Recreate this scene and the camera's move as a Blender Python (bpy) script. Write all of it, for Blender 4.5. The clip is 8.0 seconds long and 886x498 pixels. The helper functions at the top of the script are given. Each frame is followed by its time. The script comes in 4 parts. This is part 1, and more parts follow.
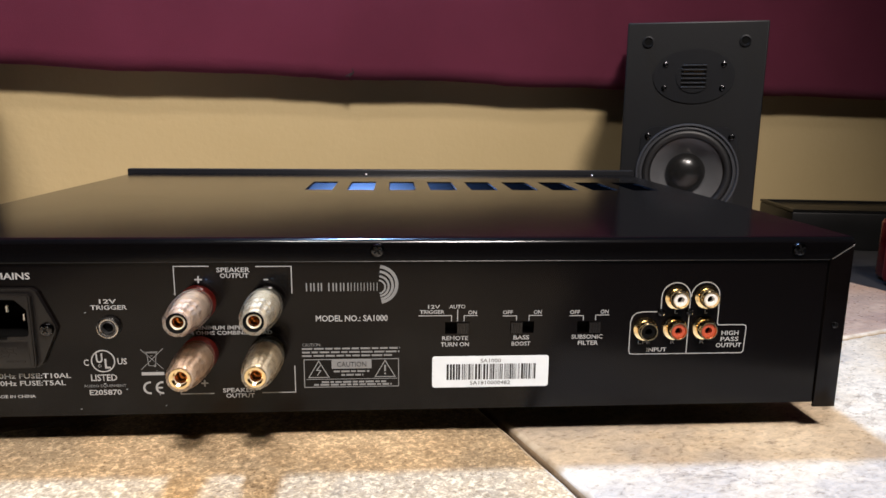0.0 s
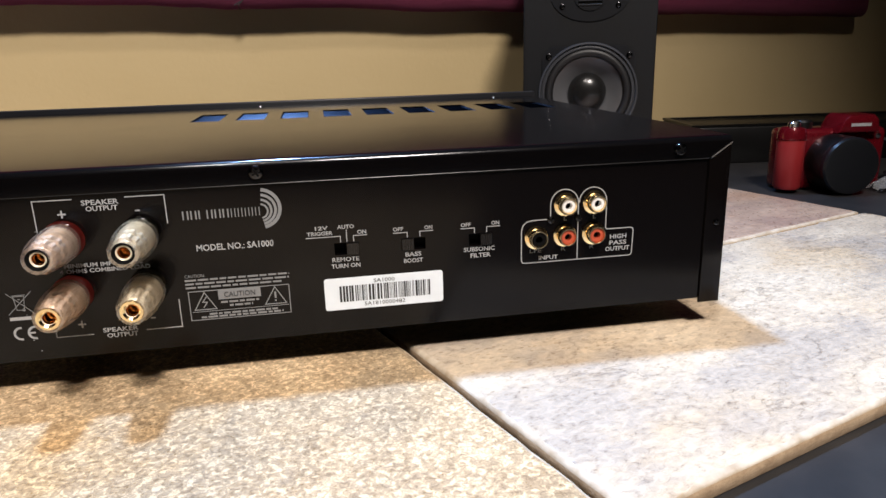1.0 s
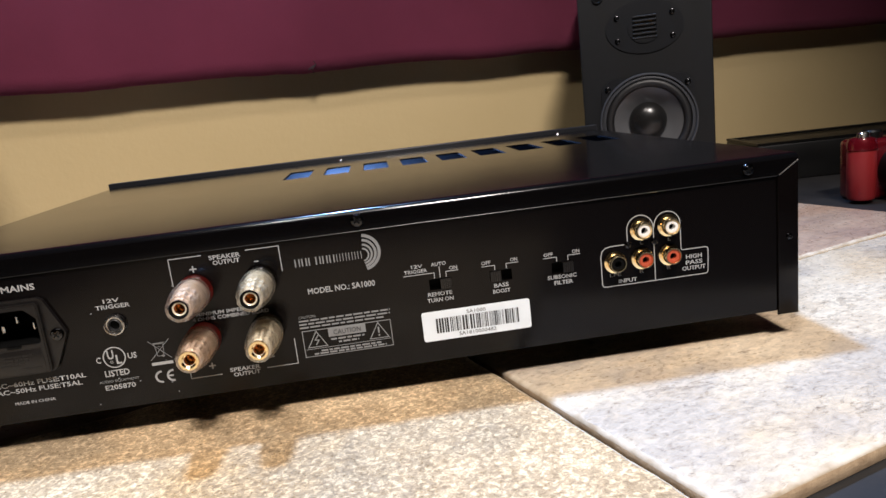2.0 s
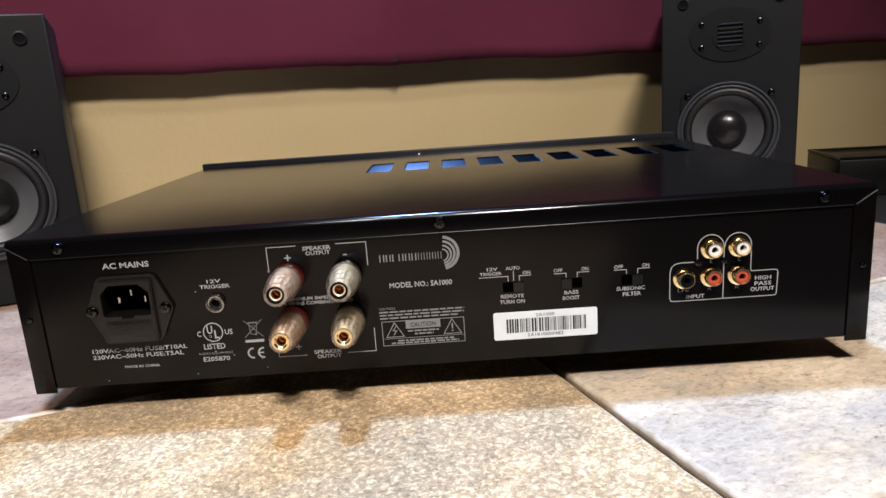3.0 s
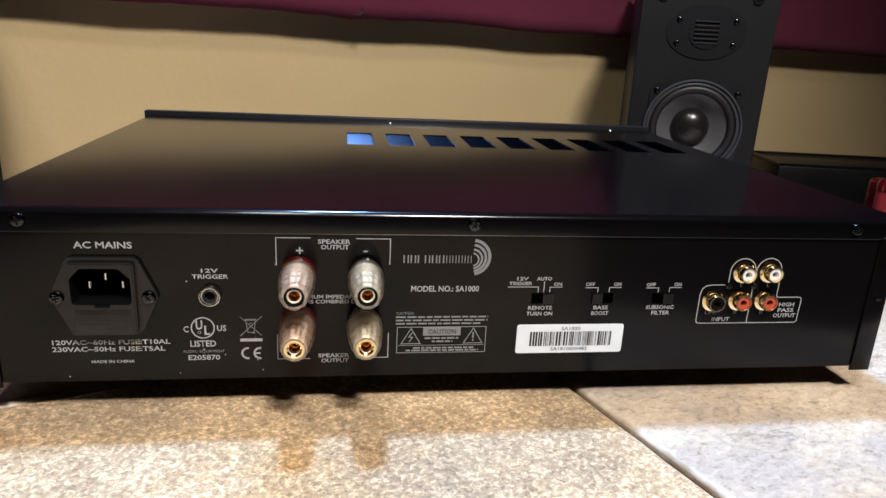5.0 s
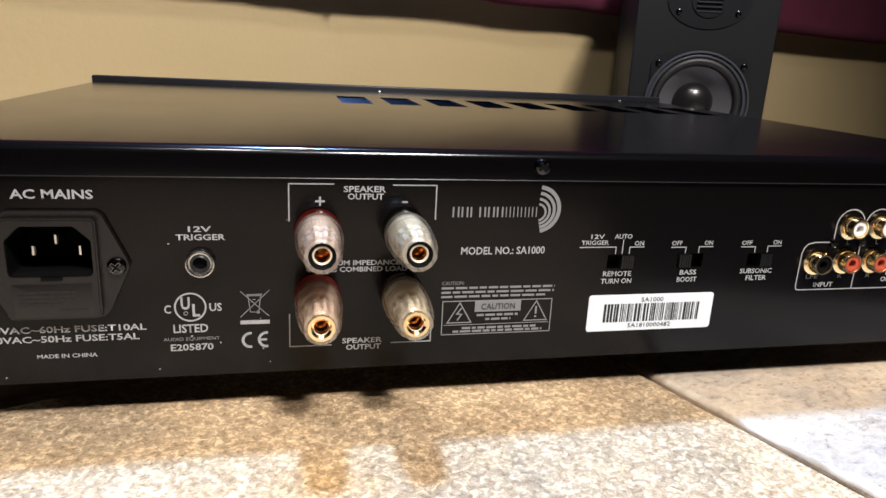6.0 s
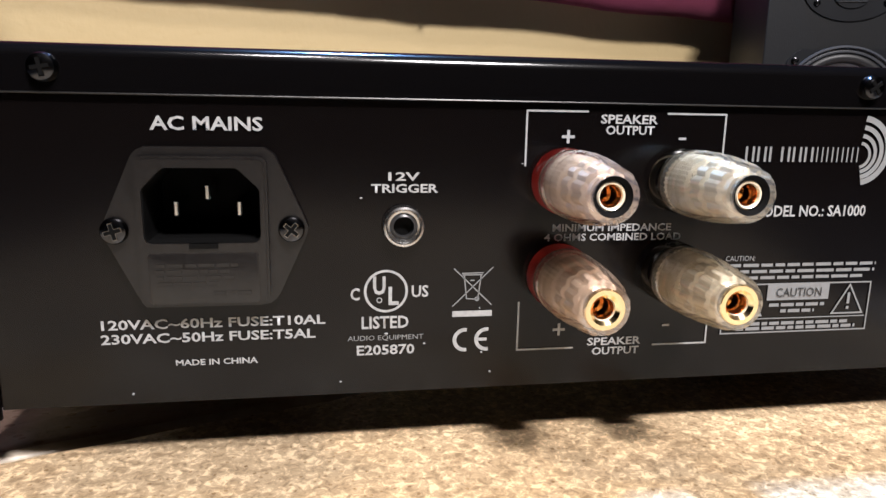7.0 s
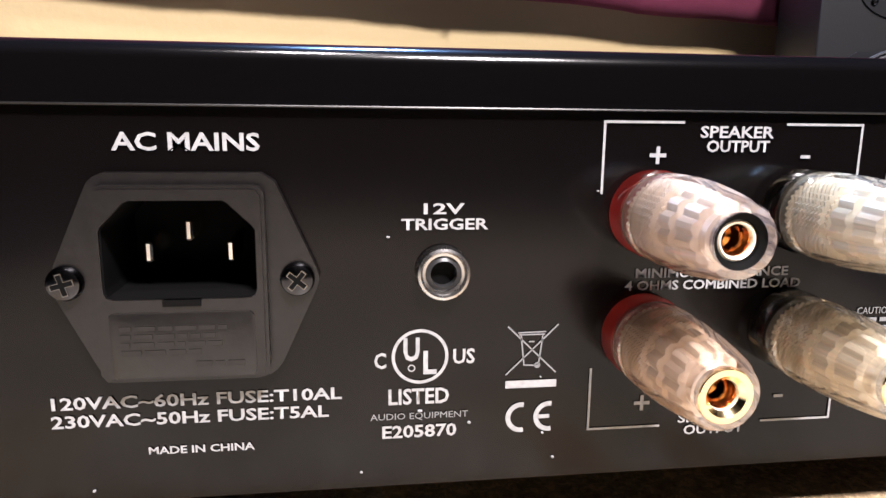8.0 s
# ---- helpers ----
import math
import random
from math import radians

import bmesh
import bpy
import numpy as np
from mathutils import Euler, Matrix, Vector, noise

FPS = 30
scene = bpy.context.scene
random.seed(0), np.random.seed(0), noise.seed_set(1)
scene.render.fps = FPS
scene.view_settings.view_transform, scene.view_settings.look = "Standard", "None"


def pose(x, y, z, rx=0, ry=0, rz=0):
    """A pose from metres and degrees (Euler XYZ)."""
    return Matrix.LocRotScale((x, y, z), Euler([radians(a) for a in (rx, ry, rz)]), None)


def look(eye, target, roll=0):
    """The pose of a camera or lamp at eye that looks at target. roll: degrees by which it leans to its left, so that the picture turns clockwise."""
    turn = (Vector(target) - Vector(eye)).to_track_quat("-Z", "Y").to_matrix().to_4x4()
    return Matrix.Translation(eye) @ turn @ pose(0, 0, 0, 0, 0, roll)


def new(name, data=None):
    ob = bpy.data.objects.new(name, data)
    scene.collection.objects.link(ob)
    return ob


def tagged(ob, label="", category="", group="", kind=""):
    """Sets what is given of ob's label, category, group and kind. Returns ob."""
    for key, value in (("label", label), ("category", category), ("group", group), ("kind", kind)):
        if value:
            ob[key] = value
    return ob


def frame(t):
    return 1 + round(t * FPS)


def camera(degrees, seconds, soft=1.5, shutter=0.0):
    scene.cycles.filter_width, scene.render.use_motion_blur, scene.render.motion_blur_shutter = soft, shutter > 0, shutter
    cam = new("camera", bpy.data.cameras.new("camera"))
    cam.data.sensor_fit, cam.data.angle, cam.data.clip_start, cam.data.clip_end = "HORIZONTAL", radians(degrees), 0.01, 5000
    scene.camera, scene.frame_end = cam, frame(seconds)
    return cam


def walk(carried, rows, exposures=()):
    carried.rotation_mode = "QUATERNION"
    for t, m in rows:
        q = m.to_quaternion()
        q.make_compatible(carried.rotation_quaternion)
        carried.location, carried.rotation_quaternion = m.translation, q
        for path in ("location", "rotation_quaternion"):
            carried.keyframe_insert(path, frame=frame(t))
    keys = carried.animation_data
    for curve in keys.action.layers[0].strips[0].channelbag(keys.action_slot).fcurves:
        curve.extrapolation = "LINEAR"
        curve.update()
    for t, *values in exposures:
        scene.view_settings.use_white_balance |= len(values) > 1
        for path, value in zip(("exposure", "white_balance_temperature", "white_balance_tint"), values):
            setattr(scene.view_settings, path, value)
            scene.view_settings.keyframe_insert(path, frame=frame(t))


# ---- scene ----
cam = camera(65.4, 8.0)
PATH = [
    (0, (0.0083, -0.3023, 0.1521), (0.1435, 1.6548, -0.2374), 0.59),
    (0.5, (0.0659, -0.2568, 0.1389), (0.1738, 1.6611, -0.4181), -1.17),
    (1, (0.0259, -0.3004, 0.1395), (0.3648, 1.5910, -0.4153), -1.55),
    (1.2, (0.0175, -0.3075, 0.1454), (0.4313, 1.5911, -0.3279), -0.47),
    (1.5, (0.0199, -0.3064, 0.1468), (0.3611, 1.6302, -0.2183), -1.76),
    (2, (0.0115, -0.3257, 0.1445), (0.1768, 1.6200, -0.2879), -6.66),
    (2.2, (0.0037, -0.3303, 0.1390), (0.1030, 1.6192, -0.2964), -5.06),
    (3.3, (0.0034, -0.3452, 0.1652), (-0.0620, 1.5902, -0.3348), -5.37),
    (3.5, (0.0053, -0.3438, 0.1661), (-0.0830, 1.5793, -0.3761), -6.56),
    (4, (-0.0061, -0.3347, 0.1743), (-0.0682, 1.5625, -0.4556), -3.99),
    (4.5, (-0.0389, -0.3232, 0.1789), (0.0357, 1.5622, -0.4842), -2.25),
    (4.7, (-0.0473, -0.3162, 0.1785), (0.1188, 1.5747, -0.4513), 0.46),
    (5.8, (-0.0878, -0.2479, 0.1419), (0.3700, 1.6152, -0.4233), 2.82),
    (6, (-0.0898, -0.2344, 0.1299), (0.3497, 1.6375, -0.4205), 2.99),
    (6.5, (-0.1145, -0.1923, 0.0955), (0.1931, 1.7331, -0.3501), 1.16),
    (7, (-0.1356, -0.1608, 0.0852), (0.1870, 1.7711, -0.3197), 1.05),
    (7.5, (-0.1387, -0.1396, 0.0884), (0.1653, 1.8043, -0.2708), 1.07),
    (8, (-0.1350, -0.1216, 0.0853), (0.1304, 1.8241, -0.2938), 0.64),
]
walk(cam, [(t, look(eye, target, roll)) for t, eye, target, roll in PATH],
     ((0.0, -0.15, 5300, 17), (4.7, -0.28, 5150, 16), (6.0, 0.0, 5100, 16), (7.0, 0.42, 5000, 17), (8.0, 1.0, 5050, 22)))

# ---- light ----
world = bpy.data.worlds.new("room_dark")
scene.world = world
world.use_nodes = True
world.node_tree.nodes["Background"].inputs[0].default_value = (0.05, 0.04, 0.03, 1)
world.node_tree.nodes["Background"].inputs[1].default_value = 0.2


def beam(name, eye, target, power, colour, size, cone):
    data = bpy.data.lights.new(name, "SPOT")
    data.shadow_soft_size, data.energy, data.color, data.spot_size, data.spot_blend = size, power, colour, radians(cone), 1.0
    ob = new(name, data)
    ob.matrix_world = look(eye, target)
    return ob


WHITE, WARM = (0.47, 0.715, 1.0), (1.0, 0.82, 0.58)
beam("ceiling_spot_lamp", (-0.09, 0.45, 1.62), (-0.04, -0.12, 0.0), 205, WHITE, 0.06, 58)
beam("ceiling_lamp_warm", (0.22, -1.02, 1.62), (-0.12, 0.16, 0.03), 350, WARM, 0.16, 66)
beam("ceiling_lamp_warm", (-0.24, -0.62, 1.62), (-0.10, 0.02, 0.02), 50, WARM, 0.08, 70)


# ---- materials ----
def material(name, colour, rough=0.5, metal=0.0, coat=0.0, ior=1.5, clear=0.0):
    m = bpy.data.materials.new(name)
    m.use_nodes = True
    b = m.node_tree.nodes["Principled BSDF"]
    b.inputs["Base Color"].default_value = (*colour, 1)
    b.inputs["Roughness"].default_value, b.inputs["Metallic"].default_value = rough, metal
    b.inputs["Coat Weight"].default_value, b.inputs["IOR"].default_value = coat, ior
    b.inputs["Transmission Weight"].default_value = clear
    return m


def node(m, kind, **values):
    n = m.node_tree.nodes.new(kind)
    for key, value in values.items():
        n.inputs[key].default_value = value
    return n


def wire(m, a, out, b, into):
    m.node_tree.links.new(a.outputs[out], b.inputs[into])


def shader(m):
    return m.node_tree.nodes["Principled BSDF"]


def coords(m, scale=(1, 1, 1)):
    c = m.node_tree.nodes.new("ShaderNodeTexCoord")
    p = node(m, "ShaderNodeMapping", Scale=scale)
    wire(m, c, "Object", p, "Vector")
    return p


def ramp(m, stops):
    r = m.node_tree.nodes.new("ShaderNodeValToRGB")
    e = r.color_ramp.elements
    while len(e) < len(stops):
        e.new(0.5)
    for k, (at, c) in zip(e, stops):
        k.position, k.color = at, (*c, 1)
    return r


def bumped(m, scale, strength, distance=0.001, detail=3.0, stretch=(1, 1, 1)):
    p = coords(m, stretch)
    n = node(m, "ShaderNodeTexNoise", Scale=scale, Detail=detail)
    b = node(m, "ShaderNodeBump", Strength=strength, Distance=distance)
    wire(m, p, 0, n, "Vector")
    wire(m, n, 0, b, "Height")
    wire(m, b, 0, shader(m), "Normal")
    return n


def mottled(m, scale, dark, light, lo=0.35, hi=0.65, detail=4.0):
    p = coords(m)
    n = node(m, "ShaderNodeTexNoise", Scale=scale, Detail=detail)
    r = ramp(m, [(lo, dark), (hi, light)])
    wire(m, p, 0, n, "Vector")
    wire(m, n, 0, r, 0)
    wire(m, r, 0, shader(m), "Base Color")
    return m


def worn(m, scale, lo, hi):
    """Roughness that varies in smudges."""
    p = coords(m)
    n = node(m, "ShaderNodeTexNoise", Scale=scale, Detail=5.0, Roughness=0.6)
    r = node(m, "ShaderNodeMapRange", **{"To Min": lo, "To Max": hi})
    wire(m, p, 0, n, "Vector")
    wire(m, n, 0, r, 0)
    wire(m, r, 0, shader(m), "Roughness")
    return m


PANEL = worn(material("black_panel_paint", (0.0026, 0.0020, 0.0020), 0.2), 60, 0.14, 0.20)
shader(PANEL).inputs["Specular IOR Level"].default_value = 0.22
bumped(PANEL, 2500, 0.03, 0.0002)
LID = worn(material("black_lid_paint", (0.0019, 0.0017, 0.0019), 0.25), 25, 0.12, 0.17)
shader(LID).inputs["Specular IOR Level"].default_value = 0.34
bumped(LID, 1800, 0.03, 0.0002)
FACE = material("black_faceplate", (0.010, 0.010, 0.011), 0.3)
PRINT = mottled(material("white_print", (0.33, 0.335, 0.34), 0.6), 900, (0.27, 0.275, 0.28), (0.35, 0.355, 0.36))
GREY_PRINT = material("grey_print", (0.19, 0.195, 0.20), 0.6)
BLACK_PRINT = material("black_print", (0.015, 0.015, 0.015), 0.6)
PAPER = mottled(material("white_label_paper", (0.72, 0.77, 0.82), 0.45), 120, (0.69, 0.74, 0.79), (0.74, 0.79, 0.84))
SOCKET = mottled(material("black_moulded_plastic", (0.016, 0.016, 0.016), 0.3), 700, (0.0054, 0.0047, 0.0046), (0.0086, 0.0076, 0.0074))
shader(SOCKET).inputs["Specular IOR Level"].default_value = 0.42
bumped(SOCKET, 2200, 0.15, 0.00012)
# Near-black paints the shade of holes and recesses, and colours the black insulator.
INSIDE = material("hole_shade_black", (0.0015, 0.0015, 0.0015), 0.7)
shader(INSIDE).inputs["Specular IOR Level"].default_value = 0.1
CHROME = worn(material("bright_nickel", (0.75, 0.74, 0.71), 0.18, 1.0), 300, 0.12, 0.3)
PALE_GOLD = worn(material("pale_gold_plating", (1.0, 0.90, 0.70), 0.2, 0.25), 300, 0.16, 0.3)
JACK_GOLD = worn(material("bright_gold_plating", (0.95, 0.76, 0.42), 0.14, 1.0), 300, 0.10, 0.22)
DARK_SCREW = worn(material("black_zinc_screw", (0.045, 0.045, 0.048), 0.2, 1.0), 400, 0.14, 0.26)
# Lighter metal for edge glints drawn on screws and lid corners.
GLINT = worn(material("edge_glint_metal", (0.16, 0.155, 0.15), 0.2, 1.0), 600, 0.12, 0.24)
# Lighter colour paints the light caught along the flange's lower edge.
HEM = material("lit_hem_line", (0.014, 0.0135, 0.0135), 0.3, 0.6)
NUT = worn(material("grey_nickel_nut", (0.42, 0.41, 0.40), 0.3, 1.0), 300, 0.2, 0.34)
BORE = worn(material("deep_gold_plating", (0.75, 0.47, 0.19), 0.16, 1.0), 300, 0.10, 0.22)
JACK_GREY = material("grey_plastic", (0.022, 0.022, 0.023), 0.35)


def see_through(name, tint, milk):
    """Clear moulded plastic: plainly transparent, a trace cloudy, with sharp gloss that grows towards the rim."""
    m = bpy.data.materials.new(name)
    m.use_nodes = True
    m.node_tree.nodes.clear()
    out = node(m, "ShaderNodeOutputMaterial")
    clear = node(m, "ShaderNodeBsdfTransparent", Color=(*tint, 1))
    cloud = node(m, "ShaderNodeBsdfTranslucent", Color=(*tint, 1))
    gloss = node(m, "ShaderNodeBsdfGlossy", Roughness=0.06)
    edge = node(m, "ShaderNodeLayerWeight", Blend=0.48)
    rim = node(m, "ShaderNodeMapRange", **{"To Min": 0.11, "To Max": 0.85})
    wire(m, edge, "Fresnel", rim, 0)
    mixed = node(m, "ShaderNodeMixShader", Fac=milk)
    done = node(m, "ShaderNodeMixShader")
    wire(m, clear, 0, mixed, 1)
    wire(m, cloud, 0, mixed, 2)
    wire(m, rim, 0, done, 0)
    wire(m, mixed, 0, done, 1)
    wire(m, gloss, 0, done, 2)
    wire(m, done, 0, out, 0)
    return m


CLEAR = see_through("clear_plastic", (0.99, 0.985, 0.97), 0.12)
ROSE = see_through("rose_clear_plastic", (0.99, 0.91, 0.90), 0.15)
SMOKE = see_through("smoke_plastic", (0.50, 0.49, 0.46), 0.03)
RED_CLEAR = see_through("red_clear_plastic", (0.95, 0.26, 0.22), 0.65)
RED_PLASTIC = material("red_insulator", (0.42, 0.075, 0.03), 0.35)
WHITE_PLASTIC = material("white_insulator", (0.80, 0.78, 0.74), 0.35)
# The blue of the lamp's reflection is put into the slat colour.
SLAT = worn(material("blue_glint_steel", (0.0042, 0.0048, 0.0075), 0.2, 1.0), 200, 0.20, 0.28)
RUBBER = material("black_rubber", (0.012, 0.012, 0.012), 0.7)
CABINET = mottled(material("black_vinyl", (0.0024, 0.0027, 0.0035), 0.5), 8, (0.0022, 0.0025, 0.0032), (0.0027, 0.0030, 0.0039))
shader(CABINET).inputs["Specular IOR Level"].default_value = 0.36
bumped(CABINET, 900, 0.25, 0.0004, 4, (1, 1, 0.3))
DRIVER = material("driver_plastic", (0.0055, 0.006, 0.0075), 0.36)
SURROUND = material("butyl_surround", (0.007, 0.007, 0.008), 0.5)
BEZEL = material("grey_frame_ring", (0.040, 0.042, 0.048), 0.34)
CONE = worn(material("grey_poly_cone", (0.100, 0.102, 0.108), 0.4, 0.2), 80, 0.30, 0.40)
DOME = material("gloss_dust_cap", (0.010, 0.010, 0.010), 0.26)
COPPER = material("bronze_diaphragm", (0.20, 0.11, 0.04), 0.4, 0.8)
RED_BODY = worn(material("red_metallic_body", (0.14, 0.004, 0.009), 0.25, 0.45, 0.8), 60, 0.2, 0.32)
RED_GRIP = material("red_rubber_grip", (0.22, 0.014, 0.015), 0.40)
FILM = material("clear_film", (0.92, 0.94, 0.97), 0.08, 0.0, 0.0, 1.3, 0.85)
CABLE = material("black_webbing", (0.010, 0.010, 0.010), 0.75)
GLOSS_BOX = worn(material("black_gloss_case", (0.003, 0.003, 0.003), 0.3), 20, 0.3, 0.45)
shader(GLOSS_BOX).inputs["Specular IOR Level"].default_value = 0.35

WALL = mottled(material("tan_wall_paint", (0.51, 0.40, 0.20), 0.6), 3.5, (0.49, 0.38, 0.185), (0.535, 0.42, 0.215))
bumped(WALL, 130, 0.22, 0.002, 5)
# For the unseen walls; kept dark to hold back bounce and reflections.
DARK_WALL = mottled(material("unseen_wall_dark", (0.035, 0.02, 0.02), 0.8), 4, (0.03, 0.017, 0.017), (0.04, 0.023, 0.022))
CEILING = mottled(material("ceiling_paint", (0.40, 0.38, 0.35), 0.8), 5, (0.38, 0.36, 0.33), (0.42, 0.40, 0.37))
CLOTH = mottled(material("burgundy_fabric", (0.205, 0.03, 0.072), 0.9), 6, (0.185, 0.026, 0.066), (0.225, 0.034, 0.083))
bumped(CLOTH, 1500, 0.5, 0.0008, 2)
shader(CLOTH).inputs["Sheen Weight"].default_value = 0.1
TABLE = mottled(material("black_table_top", (0.02, 0.02, 0.021), 0.45), 25, (0.016, 0.016, 0.017), (0.030, 0.029, 0.029))
bumped(TABLE, 300, 0.15, 0.0006)
BISQUE = mottled(material("tile_bisque", (0.40, 0.29, 0.17), 0.85), 200, (0.34, 0.24, 0.14), (0.46, 0.34, 0.21))
bumped(BISQUE, 900, 0.4, 0.0006)
RIM = mottled(material("cream_tile_rim", (0.50, 0.42, 0.31), 0.4), 120, (0.40, 0.32, 0.22), (0.58, 0.51, 0.40))
CARPET = mottled(material("brown_carpet", (0.16, 0.11, 0.07), 0.95), 40, (0.13, 0.09, 0.06), (0.19, 0.13, 0.09))


def glaze(name, grain, streak, cold, mid, light, warm, stained, veined, specks):
    """Stone-look glaze: clouds of grey, cream and rust with speckled grains."""
    m = material(name, (0.5, 0.46, 0.4), 0.34)
    p = coords(m, (1, streak, 1))
    o = m.node_tree.nodes.new("ShaderNodeObjectInfo")
    shift = node(m, "ShaderNodeVectorMath")
    shift.operation = "ADD"
    wire(m, p, 0, shift, 0)
    wire(m, o, "Random", shift, 1)
    clouds = node(m, "ShaderNodeTexNoise", Scale=11.0, Detail=5.0, Roughness=0.6)
    rust = node(m, "ShaderNodeTexNoise", Scale=7.0, Detail=6.0, Roughness=0.65)
    bits = node(m, "ShaderNodeTexVoronoi", Scale=grain)
    fine = node(m, "ShaderNodeTexNoise", Scale=grain * 1.1, Detail=4.0, Roughness=0.7, Distortion=0.6)
    for n in (clouds, rust, bits, fine):
        wire(m, shift, 0, n, "Vector")
    base = ramp(m, [(0.40, cold), (0.5, mid), (0.61, light)])
    wire(m, clouds, 0, base, 0)
    stain = ramp(m, [(0.52, (0, 0, 0)), (0.70, (stained, stained, stained))])
    wire(m, rust, 0, stain, 0)
    tint = node(m, "ShaderNodeMix")
    tint.data_type = "RGBA"
    tint.inputs[7].default_value = (*warm, 1)
    wire(m, stain, 0, tint, 0)
    wire(m, base, 0, tint, 6)
    speck = ramp(m, specks)
    wire(m, fine, 0, speck, 0)
    both = node(m, "ShaderNodeMix")
    both.data_type, both.blend_type = "RGBA", "MULTIPLY"
    both.inputs[0].default_value = 0.9
    wire(m, tint, 2, both, 6)
    wire(m, speck, 0, both, 7)
    crack = node(m, "ShaderNodeTexNoise", Scale=26.0, Detail=7.0, Roughness=0.62, Distortion=0.4)
    patch = node(m, "ShaderNodeTexNoise", Scale=13.0, Detail=3.0)
    for n in (crack, patch):
        wire(m, shift, 0, n, "Vector")
    vein = ramp(m, [(0.480, (1, 1, 1)), (0.5, (0.30, 0.27, 0.25)), (0.520, (1, 1, 1))])
    wire(m, crack, 0, vein, 0)
    where = ramp(m, [(0.48, (0, 0, 0)), (0.60, (veined, veined, veined))])
    wire(m, patch, 0, where, 0)
    lined = node(m, "ShaderNodeMix")
    lined.data_type, lined.blend_type = "RGBA", "MULTIPLY"
    wire(m, where, 0, lined, 0)
    wire(m, both, 2, lined, 6)
    wire(m, vein, 0, lined, 7)
    wire(m, lined, 2, shader(m), "Base Color")
    bump = node(m, "ShaderNodeBump", Strength=0.35, Distance=0.0006)
    wire(m, fine, 0, bump, "Height")
    wire(m, bump, 0, shader(m), "Normal")
    gloss = node(m, "ShaderNodeMapRange", **{"To Min": 0.22, "To Max": 0.5})
    wire(m, bits, 0, gloss, 0)
    wire(m, gloss, 0, shader(m), "Roughness")
    return m


GLAZE_A = glaze("speckled_stone_glaze", 390.0, 1.0, (0.38, 0.295, 0.185), (0.49, 0.365, 0.215), (0.61, 0.47, 0.29), (0.49, 0.30, 0.11), 0.6, 0.35,
                [(0.36, (0.46, 0.42, 0.37)), (0.46, (0.78, 0.75, 0.71)), (0.54, (0.98, 0.97, 0.95)), (0.61, (1.65, 1.63, 1.60))])
GLAZE_B = glaze("veined_stone_glaze", 170.0, 1.6, (0.40, 0.34, 0.27), (0.51, 0.42, 0.305), (0.59, 0.495, 0.365), (0.46, 0.325, 0.17), 0.6, 0.55,
                [(0.30, (0.44, 0.41, 0.39)), (0.40, (0.86, 0.85, 0.84)), (0.50, (1.0, 1.0, 0.99)), (0.64, (1.22, 1.21, 1.19))])
GLAZE_C = glaze("rosy_stone_glaze", 150.0, 1.4, (0.29, 0.20, 0.15), (0.35, 0.245, 0.175), (0.41, 0.30, 0.215), (0.36, 0.21, 0.12), 0.6, 0.4,
                [(0.30, (0.50, 0.46, 0.43)), (0.40, (0.88, 0.86, 0.85)), (0.50, (1.0, 1.0, 0.99)), (0.64, (1.15, 1.14, 1.12))])


# ---- building blocks ----
def thing(name, label, category, m=None, group="", kind=""):
    ob = tagged(new(name), label, category, group, kind)
    ob.empty_display_size = 0.02
    ob.matrix_world = m or Matrix()
    return ob


def part(name, bm, mat, parent=None, label="", smooth=30):
    bmesh.ops.recalc_face_normals(bm, faces=bm.faces)
    me = bpy.data.meshes.new(name)
    bm.to_mesh(me)
    bm.free()
    for mm in (mat if isinstance(mat, (list, tuple)) else [mat]):
        me.materials.append(mm)
    if smooth:
        me.shade_smooth()
        me.set_sharp_from_angle(angle=radians(smooth))
    ob = new(name, me)
    ob.parent = parent
    if label:
        ob["label"] = label
    return ob


def box(bm, x0, x1, y0, y1, z0, z1):
    v = [bm.verts.new((x, y, z)) for x in (x0, x1) for y in (y0, y1) for z in (z0, z1)]
    for f in ((0, 1, 3, 2), (4, 6, 7, 5), (0, 4, 5, 1), (2, 3, 7, 6), (0, 2, 6, 4), (1, 5, 7, 3)):
        bm.faces.new([v[i] for i in f])
    return bm


def soft_box(bm, x0, x1, y0, y1, z0, z1, r, n=2):
    b = bmesh.new()
    box(b, x0, x1, y0, y1, z0, z1)
    bmesh.ops.bevel(b, geom=list(b.edges), offset=r, segments=n, affect="EDGES", profile=0.5)
    return merge(bm, b)


def merge(bm, b, m=None):
    """Add the bmesh b, moved by m, to bm."""
    if m:
        bmesh.ops.transform(b, matrix=m, verts=b.verts)
    me = bpy.data.meshes.new("piece")
    b.to_mesh(me)
    b.free()
    bm.from_mesh(me)
    bpy.data.meshes.remove(me)
    return bm


def slab(bm, pts, y0, y1, bevel=0.0):
    """A polygon in x, z with thickness from y0 (front) to y1."""
    b = bmesh.new()
    a = [b.verts.new((x, y0, z)) for x, z in pts]
    c = [b.verts.new((x, y1, z)) for x, z in pts]
    front = b.faces.new(a)
    b.faces.new(c[::-1])
    n = len(pts)
    for i in range(n):
        b.faces.new((a[i], c[i], c[(i + 1) % n], a[(i + 1) % n]))
    if bevel:
        bmesh.ops.bevel(b, geom=list(front.edges), offset=bevel, segments=2, affect="EDGES", profile=0.5)
    return merge(bm, b)


